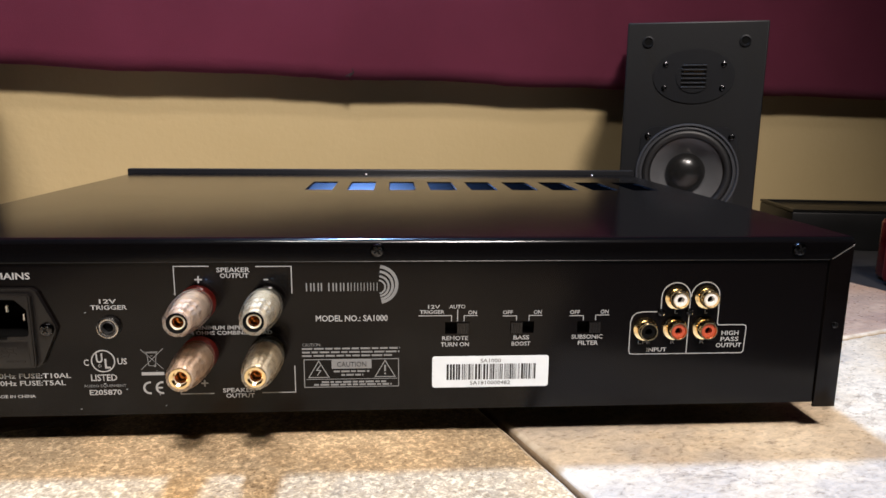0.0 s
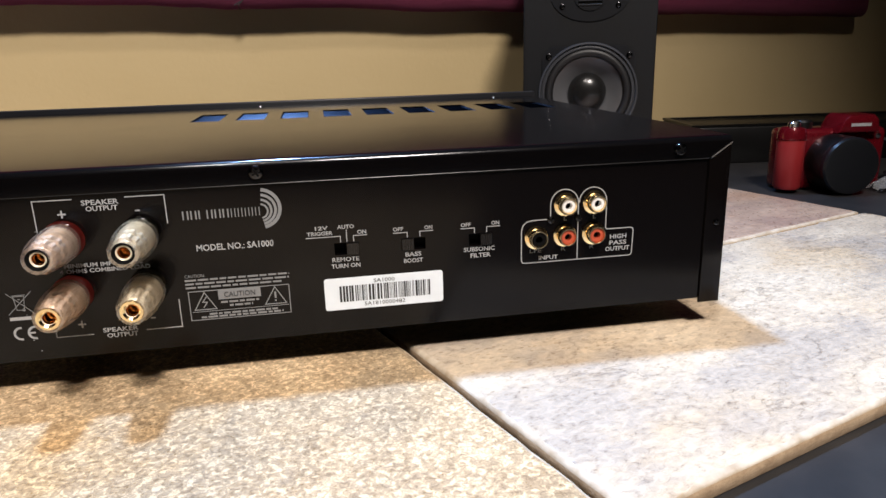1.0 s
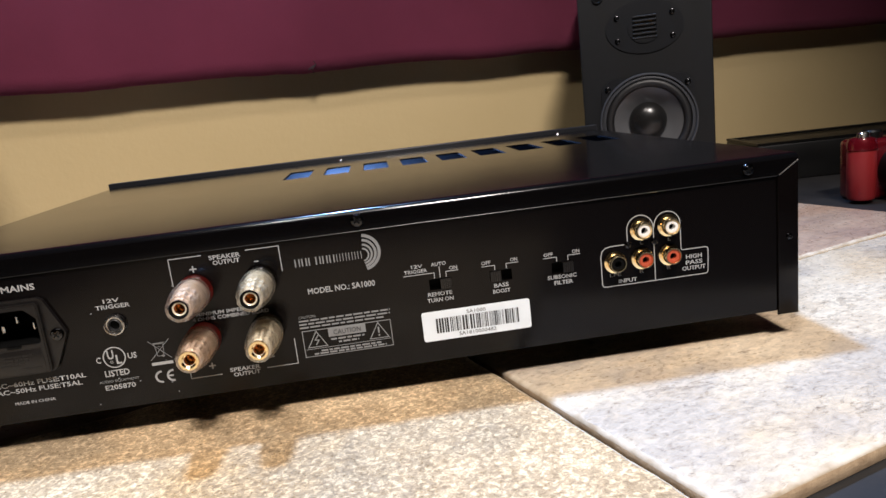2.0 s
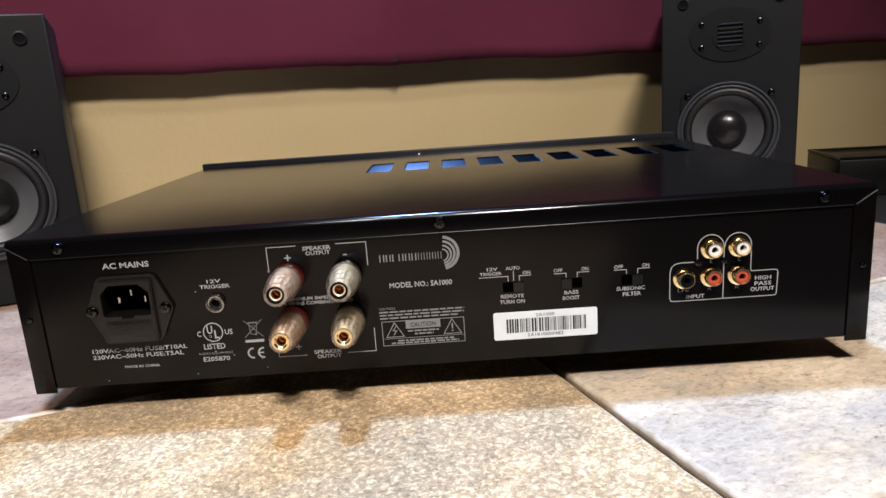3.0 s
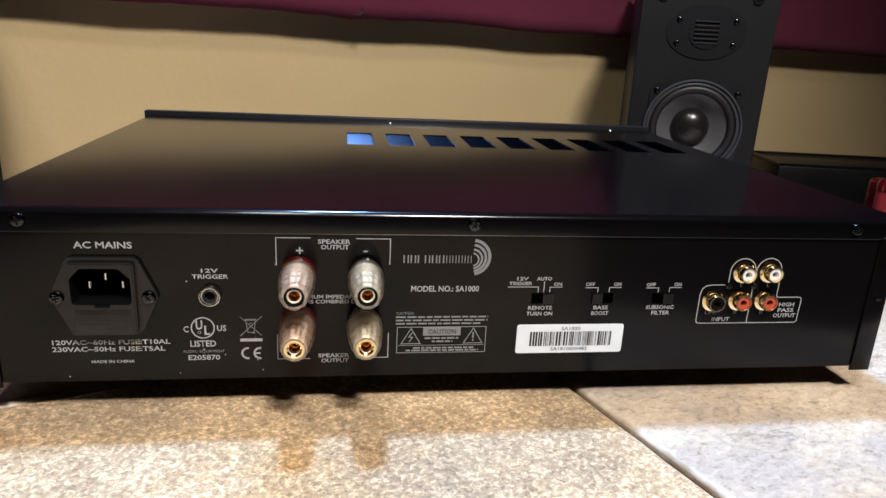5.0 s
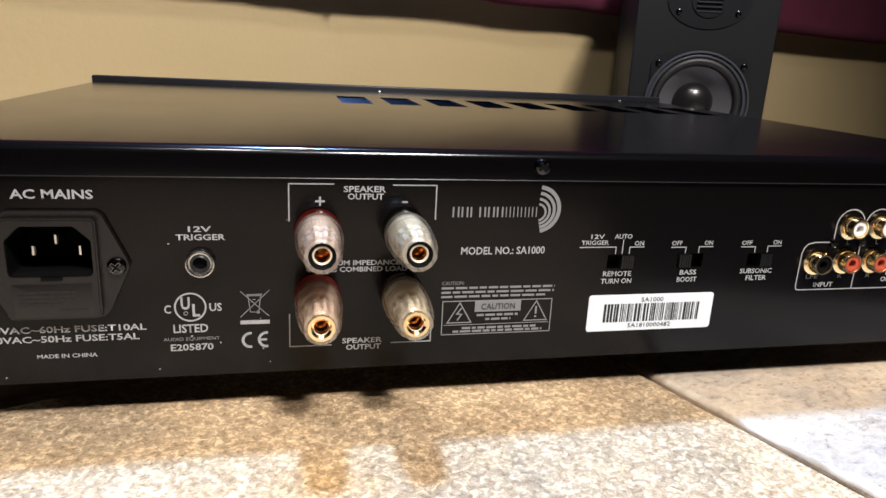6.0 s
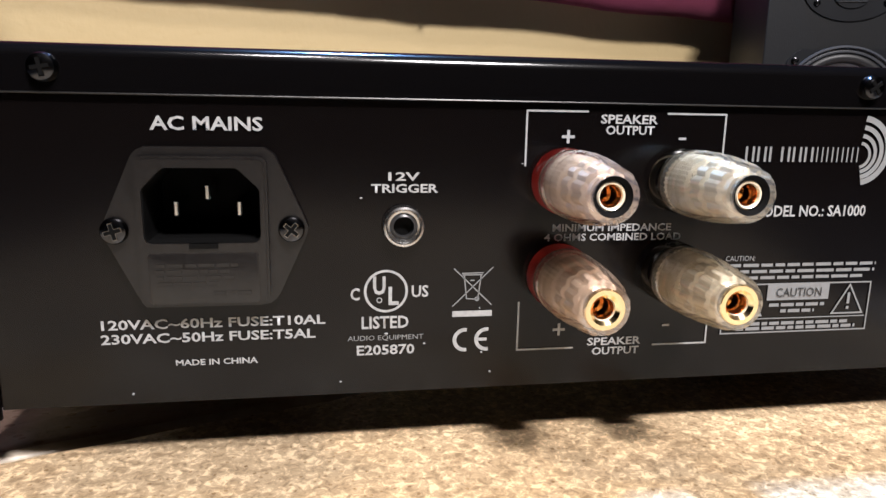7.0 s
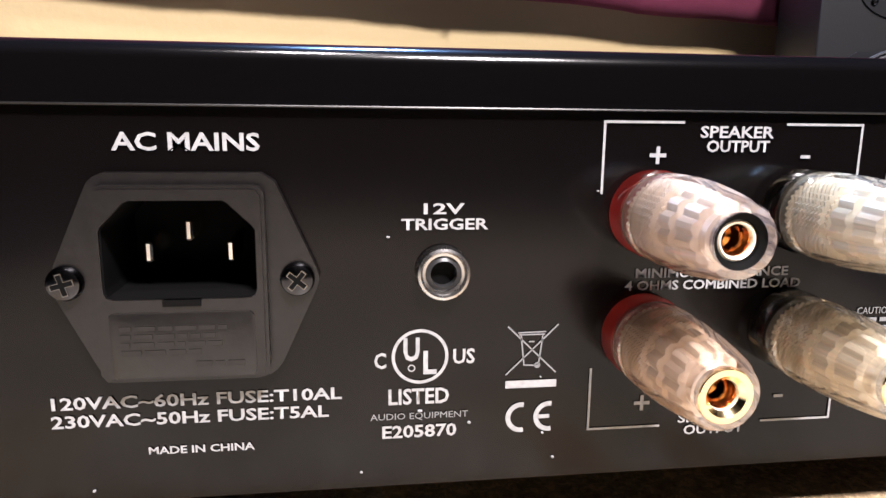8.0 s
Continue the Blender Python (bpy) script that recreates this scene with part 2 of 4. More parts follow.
def ring_slab(bm, outer, inner, y0, y1):
    """A plate between two loops of as many points in x, z."""
    n = len(outer)
    o0, o1, i0, i1 = ([bm.verts.new((x, y, z)) for x, z in loop] for loop, y in ((outer, y0), (outer, y1), (inner, y0), (inner, y1)))
    for k in range(n):
        j = (k + 1) % n
        for q in ((o0[k], o0[j], i0[j], i0[k]), (o1[j], o1[k], i1[k], i1[j]), (o0[j], o0[k], o1[k], o1[j]), (i0[k], i0[j], i1[j], i1[k])):
            bm.faces.new(q)
    return bm


def rounded(x0, x1, z0, z1, r, n=5):
    pts = []
    for cx, cz, a in ((x1 - r, z1 - r, 0), (x0 + r, z1 - r, 90), (x0 + r, z0 + r, 180), (x1 - r, z0 + r, 270)):
        for k in range(n + 1):
            t = radians(a + 90 * k / n)
            pts.append((cx + r * math.cos(t), cz + r * math.sin(t)))
    return pts


def lathe(bm, profile, n=32, at=(0, 0, 0), closed=True):
    """Turn (radius, y) pairs round the y axis through at."""
    x, y, z = at
    rows = []
    for r, h in profile:
        if r < 1e-6:
            rows.append([bm.verts.new((x, y + h, z))])
        else:
            rows.append([bm.verts.new((x + r * math.cos(2 * math.pi * k / n), y + h, z + r * math.sin(2 * math.pi * k / n))) for k in range(n)])
    for a, b in zip(rows, rows[1:]):
        for k in range(n):
            j = (k + 1) % n
            if len(a) == 1 and len(b) == 1:
                continue
            if len(a) == 1:
                bm.faces.new((a[0], b[k], b[j]))
            elif len(b) == 1:
                bm.faces.new((a[k], b[0], a[j]))
            else:
                bm.faces.new((a[k], b[k], b[j], a[j]))
    return bm


def plate(bm, us, vs, holes, place, thick):
    """A plate cut along us and vs; the cells (i, j) in holes stay open. place(u, v, d) gives the point at depth d."""
    grid = {}

    def vert(i, j, d):
        if (i, j, d) not in grid:
            grid[i, j, d] = bm.verts.new(place(us[i], vs[j], thick * d))
        return grid[i, j, d]

    solid = {(i, j) for i in range(len(us) - 1) for j in range(len(vs) - 1)} - set(holes)
    for i, j in solid:
        for d in (0, 1):
            bm.faces.new([vert(a, b, d) for a, b in ((i, j), (i + 1, j), (i + 1, j + 1), (i, j + 1))])
        for (di, dj), (p, q) in (((-1, 0), ((i, j), (i, j + 1))), ((1, 0), ((i + 1, j), (i + 1, j + 1))), ((0, -1), ((i, j), (i + 1, j))), ((0, 1), ((i, j + 1), (i + 1, j + 1)))):
            if (i + di, j + dj) not in solid:
                bm.faces.new((vert(*p, 0), vert(*q, 0), vert(*q, 1), vert(*p, 1)))
    return bm


def stroke(bm, pts, w, y, loop=False):
    """A flat printed line of width w along pts in x, z, with mitred corners."""
    n = len(pts)
    left, right = [], []
    for i, p in enumerate(pts):
        p = Vector(p)
        a = Vector(pts[i - 1]) if i or loop else None
        b = Vector(pts[(i + 1) % n]) if i < n - 1 or loop else None
        d1 = (p - a).normalized() if a else (b - p).normalized()
        d2 = (b - p).normalized() if b else d1
        t = (d1 + d2).normalized()
        k = w / 2 / max(0.35, t.dot(d1))
        s = Vector((-t.y, t.x)) * k
        left.append(bm.verts.new((p.x + s.x, y, p.y + s.y)))
        right.append(bm.verts.new((p.x - s.x, y, p.y - s.y)))
    for i in range(n if loop else n - 1):
        j = (i + 1) % n
        bm.faces.new((left[i], left[j], right[j], right[i]))
    return bm


def circle(cx, cz, r, n=40, a=0, b=360):
    m = n if b - a >= 360 else n + 1
    return [(cx + r * math.cos(radians(a + (b - a) * k / n)), cz + r * math.sin(radians(a + (b - a) * k / n))) for k in range(m)]


def wording(words, x0, x1, zc, h, y, bold=0.0):
    """Flat lettering that fills the given width and height."""
    cu = bpy.data.curves.new("wording", "FONT")
    cu.body, cu.offset, cu.resolution_u = words, bold, 2
    ob = new("wording", cu)
    me = bpy.data.meshes.new_from_object(ob.evaluated_get(bpy.context.evaluated_depsgraph_get()))
    bpy.data.objects.remove(ob)
    bpy.data.curves.remove(cu)
    bm = bmesh.new()
    bm.from_mesh(me)
    bpy.data.meshes.remove(me)
    xs, ys = [v.co.x for v in bm.verts], [v.co.y for v in bm.verts]
    kx, kz = (x1 - x0) / (max(xs) - min(xs)), h / (max(ys) - min(ys))
    for v in bm.verts:
        v.co = (x0 + (v.co.x - min(xs)) * kx, y, zc - h / 2 + (v.co.y - min(ys)) * kz)
    return bm


def sweep(bm, pts, r, n=8, flat=1.0):
    """A round or flattened cord along points."""
    pts = [Vector(p) for p in pts]
    rings = []
    for i, p in enumerate(pts):
        t = (pts[min(i + 1, len(pts) - 1)] - pts[max(i - 1, 0)]).normalized()
        s = t.cross(Vector((0, 0, 1)))
        s = s.normalized() if s.length > 1e-4 else Vector((1, 0, 0))
        u = s.cross(t)
        rings.append([bm.verts.new(p + s * r * math.cos(2 * math.pi * k / n) + u * r * flat * math.sin(2 * math.pi * k / n)) for k in range(n)])
    for a, b in zip(rings, rings[1:]):
        for k in range(n):
            bm.faces.new((a[k], a[(k + 1) % n], b[(k + 1) % n], b[k]))
    bm.faces.new(rings[0][::-1])
    bm.faces.new(rings[-1])
    return bm


def screw(parent, x, y, z, r, mat, turn=20.0, name="screw", label=""):
    """Pan-head screw with a cross recess, facing -y."""
    b = bmesh.new()
    lathe(b, [(r, 0), (r, -0.25 * r), (0.88 * r, -0.5 * r), (0.6 * r, -0.62 * r), (0, -0.66 * r)], 20)
    ob = part(name, b, mat, parent, label)
    ob.location = (x, y, z)
    # The lighter cross draws the glints on the recess edges.
    c = bmesh.new()
    arm, half, pts = 0.66 * r, 0.17 * r, []
    for k in range(4):
        a = radians(turn + 90 * k)
        for u, v in ((arm, -half), (arm, half), (half, half)):
            pts.append((u * math.cos(a) - v * math.sin(a), u * math.sin(a) + v * math.cos(a)))
    slab(c, pts, -0.67 * r, -0.5 * r)
    part("recess_glint", c, GLINT, ob)
    # A near-black cross laid on the head paints the recess's shade.
    c = bmesh.new()
    arm, half, pts = 0.59 * r, 0.13 * r, []
    for k in range(4):
        a = radians(turn + 90 * k)
        for u, v in ((arm, -half), (arm, half), (half, half)):
            pts.append((u * math.cos(a) - v * math.sin(a), u * math.sin(a) + v * math.cos(a)))
    slab(c, pts, -0.69 * r, -0.6 * r)
    part("recess", c, INSIDE, ob)
    return ob


# ---- the room ----
FLOOR, TOP, BACK = -0.76, 1.66, 1.25
WALL_TURN = pose(0, 0.530, 0, 0, 0, 14.0)
b = bmesh.new()
box(b, -2.3, 2.3, -2.6, BACK + 0.12, FLOOR - 0.1, FLOOR)
tagged(part("floor", b, CARPET), "brown carpeted floor of the room", "floor", kind="structure")
b = bmesh.new()
box(b, -2.3, 2.3, -2.6, BACK + 0.12, TOP, TOP + 0.1)
tagged(part("ceiling", b, CEILING), "plain painted ceiling", "ceiling", kind="structure")
for name, q in (("wall_north", (-2.36, 2.36, 0.0, 0.12)), ("wall_south", (-2.3, 2.3, -2.72, -2.6)), ("wall_west", (-2.42, -2.3, -2.72, BACK + 0.12)), ("wall_east", (2.3, 2.42, -2.72, BACK + 0.12))):
    b = bmesh.new()
    box(b, *q, FLOOR, TOP)
    if name == "wall_north":
        wall = tagged(part(name, b, WALL), "tan painted wall with a light roller texture", "wall", kind="structure")
        wall.matrix_world = WALL_TURN
    else:
        tagged(part(name, b, DARK_WALL), "unseen wall that closes the room, kept dark against bounced light", "wall", kind="structure")


def fabric_panel():
    """Burgundy cloth stretched over a board that hangs off the wall, its lower edge rolled and uneven."""
    b = bmesh.new()
    n, rows = 150, 18
    grid = []
    for i in range(n + 1):
        x = -1.35 + 2.275 * i / n
        low = 0.1865 - 0.0150 * max(x, -0.55) + 0.003 * noise.noise((x * 9, 0, 0)) + 0.0012 * noise.noise((x * 40, 3, 0))
        col = []
        for k in range(rows + 1):
            if k <= 8:
                a = math.pi * k / 8
                y, z = -0.026 - 0.011 * math.sin(a / 2), low + 0.016 * (1 - math.cos(a / 2))
            else:
                y = -0.037 + 0.0015 * noise.noise((x * 5, k * 0.6, 2))
                z = low + 0.016 + (0.95 - low) * (k - 8) / (rows - 8)
            col.append(b.verts.new((x, y, z)))
        grid.append(col)
    for i in range(n):
        for k in range(rows):
            b.faces.new((grid[i][k], grid[i + 1][k], grid[i + 1][k + 1], grid[i][k + 1]))
    bmesh.ops.solidify(b, geom=b.faces[:], thickness=0.0012)
    panel = thing("fabric_panel", "burgundy fabric stretched over a hanging board, lower edge rolled", "wall panel", WALL_TURN)
    part("cloth", b, CLOTH, panel)
    b = bmesh.new()
    box(b, -1.345, 0.920, -0.024, -0.004, 0.205, 0.98)
    part("backing_board", b, TABLE, panel)
    b = bmesh.new()
    sweep(b, [(-0.050, -0.0375, 0.198), (-0.048, -0.0375, 0.194), (-0.053, -0.037, 0.189), (-0.051, -0.036, 0.185)], 0.0007, 5)
    sweep(b, [(-0.050, -0.0375, 0.193), (-0.057, -0.037, 0.189)], 0.0006, 5)
    part("loose_thread", b, CABLE, panel)


fabric_panel()

# ---- the table and its loose tiles ----
b = bmesh.new()
soft_box(b, -1.3, 1.3, -1.28, -0.01, -0.044, -0.009, 0.004)
table = thing("table", "black table under loose stone-look tiles", "table", WALL_TURN)
part("tabletop", b, TABLE, table)
for x, y in ((-1.2, -1.18), (1.2, -1.18), (-1.2, -0.11), (1.2, -0.11)):
    b = bmesh.new()
    soft_box(b, x - 0.035, x + 0.035, y - 0.035, y + 0.035, FLOOR, -0.045, 0.004)
    part("leg", b, TABLE, table)

TILE_TURN = 19.2


def tile(u0, u1, v0, v1, mat, seed, rough_edges):
    """A fired tile, 9 mm thick, with a wavering pillowed rim and bare clay sides."""
    b = bmesh.new()
    n = 60
    corner = 0.003

    def rim(inset, jag):
        pts = []
        for s in range(4):
            for k in range(n):
                f = k / n
                a = (u0 + inset, v0 + inset), (u1 - inset, v0 + inset), (u1 - inset, v1 - inset), (u0 + inset, v1 - inset)
                p, q = Vector(a[s]), Vector(a[(s + 1) % 4])
                m = p.lerp(q, f)
                t = (q - p).normalized()
                w = jag * (noise.noise((m.x * 55, m.y * 55, seed)) + 0.6 * noise.noise((m.x * 160, m.y * 160, seed)))
                pts.append((m.x - t.y * w, m.y + t.x * w))
        return pts

    loops = []
    for inset, jag, z in ((0.0008, 0.0, -0.0086), (0, 0.0002, -0.006), (0, 0.0003, -0.0022), (0.0006, 0.0008, -0.0012), (0.0022, 0.0020 * rough_edges, -0.0003), (0.005, 0.002 * rough_edges, 0.0)):
        loops.append([b.verts.new((x, y, z)) for x, y in rim(inset, jag)])
    for i, (lo, hi) in enumerate(zip(loops, loops[1:])):
        for k in range(4 * n):
            f = b.faces.new((lo[k], lo[(k + 1) % (4 * n)], hi[(k + 1) % (4 * n)], hi[k]))
            f.material_index = 1 if i < 2 else 2 if i < 4 else 0
    b.faces.new(loops[-1])
    b.faces.new(loops[0][::-1]).material_index = 1
    ob = part("floor_tile", b, [mat, BISQUE, RIM], None, smooth=40)
    ob.matrix_world = pose(0, 0, 0, 0, 0, TILE_TURN)
    return tagged(ob, "loose stone-look ceramic tile lying on the black table", "tile", "loose tiles on the table")


tile(-0.384, 0.0605, -0.367, 0.0775, GLAZE_A, 1.0, 0.6)
tile(0.0645, 0.508, -0.1620, 0.0245, GLAZE_B, 4.0, 1.2)
tile(-0.384, 0.0605, 0.0788, 0.525, GLAZE_C, 7.0, 0.6)
tile(0.0645, 0.508, 0.0275, 0.300, GLAZE_C, 9.0, 0.8)

# ---- the amplifier ----
W, LIDZ, BASE = 0.221, 0.097, 0.0155


def amplifier():
    amp = thing("amplifier", "black steel audio amplifier seen from its rear connector panel", "amplifier")
    INK = -0.0003

    # rear panel with real openings for the mains inlet, the slide switches and the jacks
    holes_x = [(-0.1757, -0.1508, 0.0545, 0.0712), (0.0305, 0.0415, 0.0522, 0.0578), (0.0607, 0.0717, 0.0522, 0.0578), (0.0920, 0.1030, 0.0519, 0.0575)]
    us = sorted({-0.2098, 0.2098, *[h[0] for h in holes_x], *[h[1] for h in holes_x]})
    vs = sorted({0.0155, 0.0905, *[h[2] for h in holes_x], *[h[3] for h in holes_x]})
    cut = [(i, j) for i in range(len(us) - 1) for j in range(len(vs) - 1) for h in holes_x if h[0] <= us[i] < h[1] and h[2] <= vs[j] < h[3]]
    b = bmesh.new()
    plate(b, us, vs, cut, lambda u, v, d: (u, d, v), 0.0014)
    rear = part("rear_panel", b, PANEL, amp, "satin black panel with white printed lettering")

    # lid: top sheet with vent openings, rounded rear edge and rear flange with mitred ends
    vents = [-0.0565 + 0.0298 * k for k in range(9)]
    us = sorted({-W, W, *vents, *[v + 0.0192 for v in vents]})
    vs = [0.0035, 0.1920, 0.2500, 0.320]
    cut = [(us.index(v), 1) for v in vents]
    b = bmesh.new()
    plate(b, us, vs, cut, lambda u, v, d: (u, v, LIDZ - d), 0.0012)
    prof = [(-0.0012, 0.0866), (-0.0012, 0.0935)]
    for k in range(1, 9):
        a = radians(180 - 90 * k / 8)
        prof.append((0.0023 + 0.0035 * math.cos(a), 0.0935 + 0.0035 * math.sin(a)))
    prof.append((0.0035, LIDZ))
    inner = [(y + 0.0011, z - (0.0011 if i > 1 else 0)) for i, (y, z) in enumerate(prof)]
    rows = []
    for y, z in prof:
        mitre = max(0.0, 0.0935 - z) * 1.55
        rows.append([b.verts.new((-W + mitre, y, z)), b.verts.new((W - mitre, y, z))])
    back = [[b.verts.new((-W + max(0.0, 0.0935 - z) * 1.55, min(y, 0.0035), z)), b.verts.new((W - max(0.0, 0.0935 - z) * 1.55, min(y, 0.0035), z))] for (y, z) in inner]
    for grid in (rows, back):
        for p, q in zip(grid, grid[1:]):
            b.faces.new((p[0], p[1], q[1], q[0]))
    b.faces.new((rows[0][0], rows[0][1], back[0][1], back[0][0]))
    for s in (0, 1):
        for k in range(len(rows) - 1):
            b.faces.new((rows[k][s], rows[k + 1][s], back[k + 1][s], back[k][s]))
    lid = part("lid", b, LID, amp, "smooth black steel lid with a row of vents", smooth=50)
    # A bright metal bead draws the glint along each mitred corner.
    for sgn in (-1, 1):
        e = bmesh.new()
        sweep(e, [(sgn * (W - 0.0003), -0.0013, 0.0936), (sgn * (W - 0.0052), -0.0014, 0.0904), (sgn * (W - 0.0104), -0.0013, 0.0869)], 0.00032, 6)
        part("mitre_glint", e, GLINT, lid, "bright bead that draws the glint along the folded corner")
    # Thin bead draws the lit line at the bottom of the flange.
    e = bmesh.new()
    sweep(e, [(-0.2095, -0.0011, 0.0866), (0.0, -0.0011, 0.0866), (0.2095, -0.0011, 0.0866)], 0.00022, 6)
    part("flange_glint", e, HEM, lid)
    for v in vents:
        for k in range(6):
            s = bmesh.new()
            box(s, -0.0092, 0.0092, -0.0052, 0.0052, -0.0004, 0.0004)
            ob = part("vent_slat", s, SLAT, lid, smooth=0)
            ob.matrix_local = pose(v + 0.0096, 0.1965 + 0.0098 * k, LIDZ - 0.0043, 35, 0, 0)
        # Near-black sheet paints the shade below each vent; no interior is built.
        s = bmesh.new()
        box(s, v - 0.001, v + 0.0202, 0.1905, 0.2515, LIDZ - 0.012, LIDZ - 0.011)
        part("vent_shade_sheet", s, INSIDE, lid, smooth=0)

    # sides with folded rear strips
    for s in (-1, 1):
        b = bmesh.new()
        pts = [(s * W, 0.0133), (s * W, 0.0925), (s * 0.2100, 0.0857), (s * 0.2100, 0.0133)]
        slab(b, pts, -0.0012, 0.0002, 0.0004)
        box(b, min(s * W, s * (W - 0.0012)), max(s * W, s * (W - 0.0012)), 0.0003, 0.320, 0.0133, LIDZ - 0.0014)
        side = part("side_panel", b, PANEL, amp)
        screw(side, s * 0.2158, -0.0012, 0.0548, 0.0016, DARK_SCREW, 30)
    b = bmesh.new()
    box(b, -0.2195, 0.2195, 0.0016, 0.3195, 0.0156, 0.0168)
    part("bottom_plate", b, PANEL, amp)
    b = bmesh.new()
    soft_box(b, -0.2265, 0.2265, 0.3205, 0.3285, 0.012, 0.1008, 0.0012)
    part("faceplate", b, FACE, amp, "black front plate standing above the lid")
    for x in (-0.17, 0.17):
        for y in (0.06, 0.272):
            b = bmesh.new()
            lathe(b, [(0, 0), (0.016, 0), (0.019, 0.002), (0.019, 0.0145), (0, 0.0145)], 28)
            foot = part("foot", b, RUBBER, amp)
            foot.matrix_local = pose(x, y, 0.0006, 90, 0, 0)
    for x in (-0.018, 0.186):
        b = bmesh.new()
        lathe(b, [(0.0016, 0), (0.0015, 0.0006), (0.0009, 0.0009), (0, 0.0010)], 16)
        top = part("lid_screw", b, CHROME, lid, smooth=60)
        top.matrix_local = pose(x, 0.3155, LIDZ, 90, 0, 0)
    for x, turn in ((-0.194, 10), (0.0, 35), (0.194, 25)):
        screw(lid, x, -0.0012, 0.0918, 0.0031, DARK_SCREW, turn, label="pan-head screw with a cross recess")

    # printed lettering: words, left, right, middle height and height in millimetres
    words = [
        ("AC MAINS", -174, -150, 80.6, 3.1), ("12V", -122, -114.6, 69, 2.0), ("TRIGGER", -126, -110.2, 66.2, 2.1), ("C", -131, -128.8, 40.8, 3.1),
        ("US", -116.3, -112.2, 41.2, 3.0), ("LISTED", -128.4, -117, 33.6, 3.2), ("AUDIO EQUIPMENT", -131.8, -113.3, 29.6, 1.5),
        ("E205870", -129.6, -115.5, 26.6, 2.6), ("120VAC~60Hz FUSE:T10AL", -187.3, -137, 34.9, 2.4), ("230VAC~50Hz FUSE:T5AL", -187.6, -139.4, 31.5, 2.4),
        ("MADE IN CHINA", -171.6, -153, 25.3, 1.5), ("SPEAKER", -70.8, -56.2, 82.9, 2.2), ("OUTPUT", -69.4, -56.9, 80.3, 2.2),
        ("MINIMUM IMPEDANCE", -81.6, -50.4, 56.4, 1.9), ("4 OHMS COMBINED LOAD", -83.6, -47.6, 54.0, 1.9), ("SPEAKER", -70.8, -56.2, 26.6, 2.1),
        ("OUTPUT", -69.4, -56.6, 24.0, 2.1), ("MODEL NO.: SA1000", -28, 4.4, 60.2, 3.0), ("CAUTION:", -34.4, -26, 47.8, 1.4),
        ("12V", 22.6, 28.2, 65.2, 1.8), ("TRIGGER", 18.9, 30.2, 62.8, 1.8), ("AUTO", 32.3, 39.7, 65.2, 1.9), ("ON", 41.0, 45.0, 62.4, 1.9),
        ("REMOTE", 29.2, 41.2, 50.2, 2.1), ("TURN ON", 28.6, 41.6, 47.2, 2.1), ("OFF", 57.0, 61.6, 62.3, 1.9), ("ON", 71.3, 75.0, 62.3, 1.9),
        ("BASS", 62.2, 69.6, 50.2, 2.1), ("BOOST", 61.4, 70.2, 47.2, 2.1), ("OFF", 88.2, 92.9, 62.1, 1.9), ("ON", 102.6, 106.4, 62.2, 1.9),
        ("SUBSONIC", 89.4, 104.2, 50.2, 2.1), ("FILTER", 92.6, 102.2, 47.2, 2.1), ("LFE", 121.2, 127.0, 47.1, 1.8), ("R", 136.8, 138.8, 47.1, 1.8),
        ("R", 151.0, 153.0, 47.1, 1.8), ("L", 137.8, 139.2, 61.8, 1.8), ("L", 152.2, 153.6, 61.8, 1.8), ("INPUT", 125.6, 135.2, 43.4, 2.1),
        ("HIGH", 161.2, 169.6, 51.2, 2.2), ("PASS", 161.0, 169.8, 48.2, 2.2), ("OUTPUT", 159.0, 171.4, 45.2, 2.2),
    ]
    for text, x0, x1, zc, h in words:
        thin = text in ("AUDIO EQUIPMENT", "CAUTION:", "LFE", "R", "L")
        part("lettering", wording(text, x0 / 1000, x1 / 1000, zc / 1000, h / 1000, INK, 0.0 if thin else 0.022), GREY_PRINT if thin else PRINT, rear, smooth=0)

    def line(pts, w=0.45, mat=PRINT, loop=False, name="printed_line"):
        s = bmesh.new()
        stroke(s, [(x / 1000, z / 1000) for x, z in pts], w / 1000, INK, loop)
        return part(name, s, mat, rear, smooth=0)

    def patch(x0, x1, z0, z1, mat=PRINT, y=INK, name="printed_bar"):
        s = bmesh.new()
        s.faces.new([s.verts.new((x / 1000, y, z / 1000)) for x, z in ((x0, z0), (x1, z0), (x1, z1), (x0, z1))])
        return part(name, s, mat, rear, smooth=0)

    # brackets round the terminals, polarity signs
    line([(-89.2, 71.5), (-89.2, 84.6), (-74.0, 84.6)])
    line([(-53.8, 84.4), (-38.2, 84.4), (-38.2, 72.0)])
    line([(-89.4, 37.8), (-89.4, 25.2), (-74.6, 25.2)])
    line([(-53.0, 25.2), (-38.0, 25.2), (-38.0, 38.0)])
    for x, z in ((-78.8, 78.6), (-78.6, 30.2)):
        line([(x - 1.6, z), (x + 1.6, z)], 0.7)
        line([(x, z - 1.6), (x, z - 0.36)], 0.7)
        line([(x, z + 0.36), (x, z + 1.6)], 0.7)
    for x, z in ((-49.4, 78.4), (-49.6, 30.4)):
        line([(x - 1.0, z), (x + 1.0, z)], 0.6)
    # listing mark
    line(circle(-122.5, 41.4, 5.0), 0.6, loop=True, name="mark_ring")
    part("mark_lettering", wording("U", -0.1256, -0.1226, 0.0428, 0.0046, INK, 0.03), PRINT, rear, smooth=0)
    part("mark_lettering", wording("L", -0.1219, -0.1194, 0.0402, 0.0046, INK, 0.03), PRINT, rear, smooth=0)
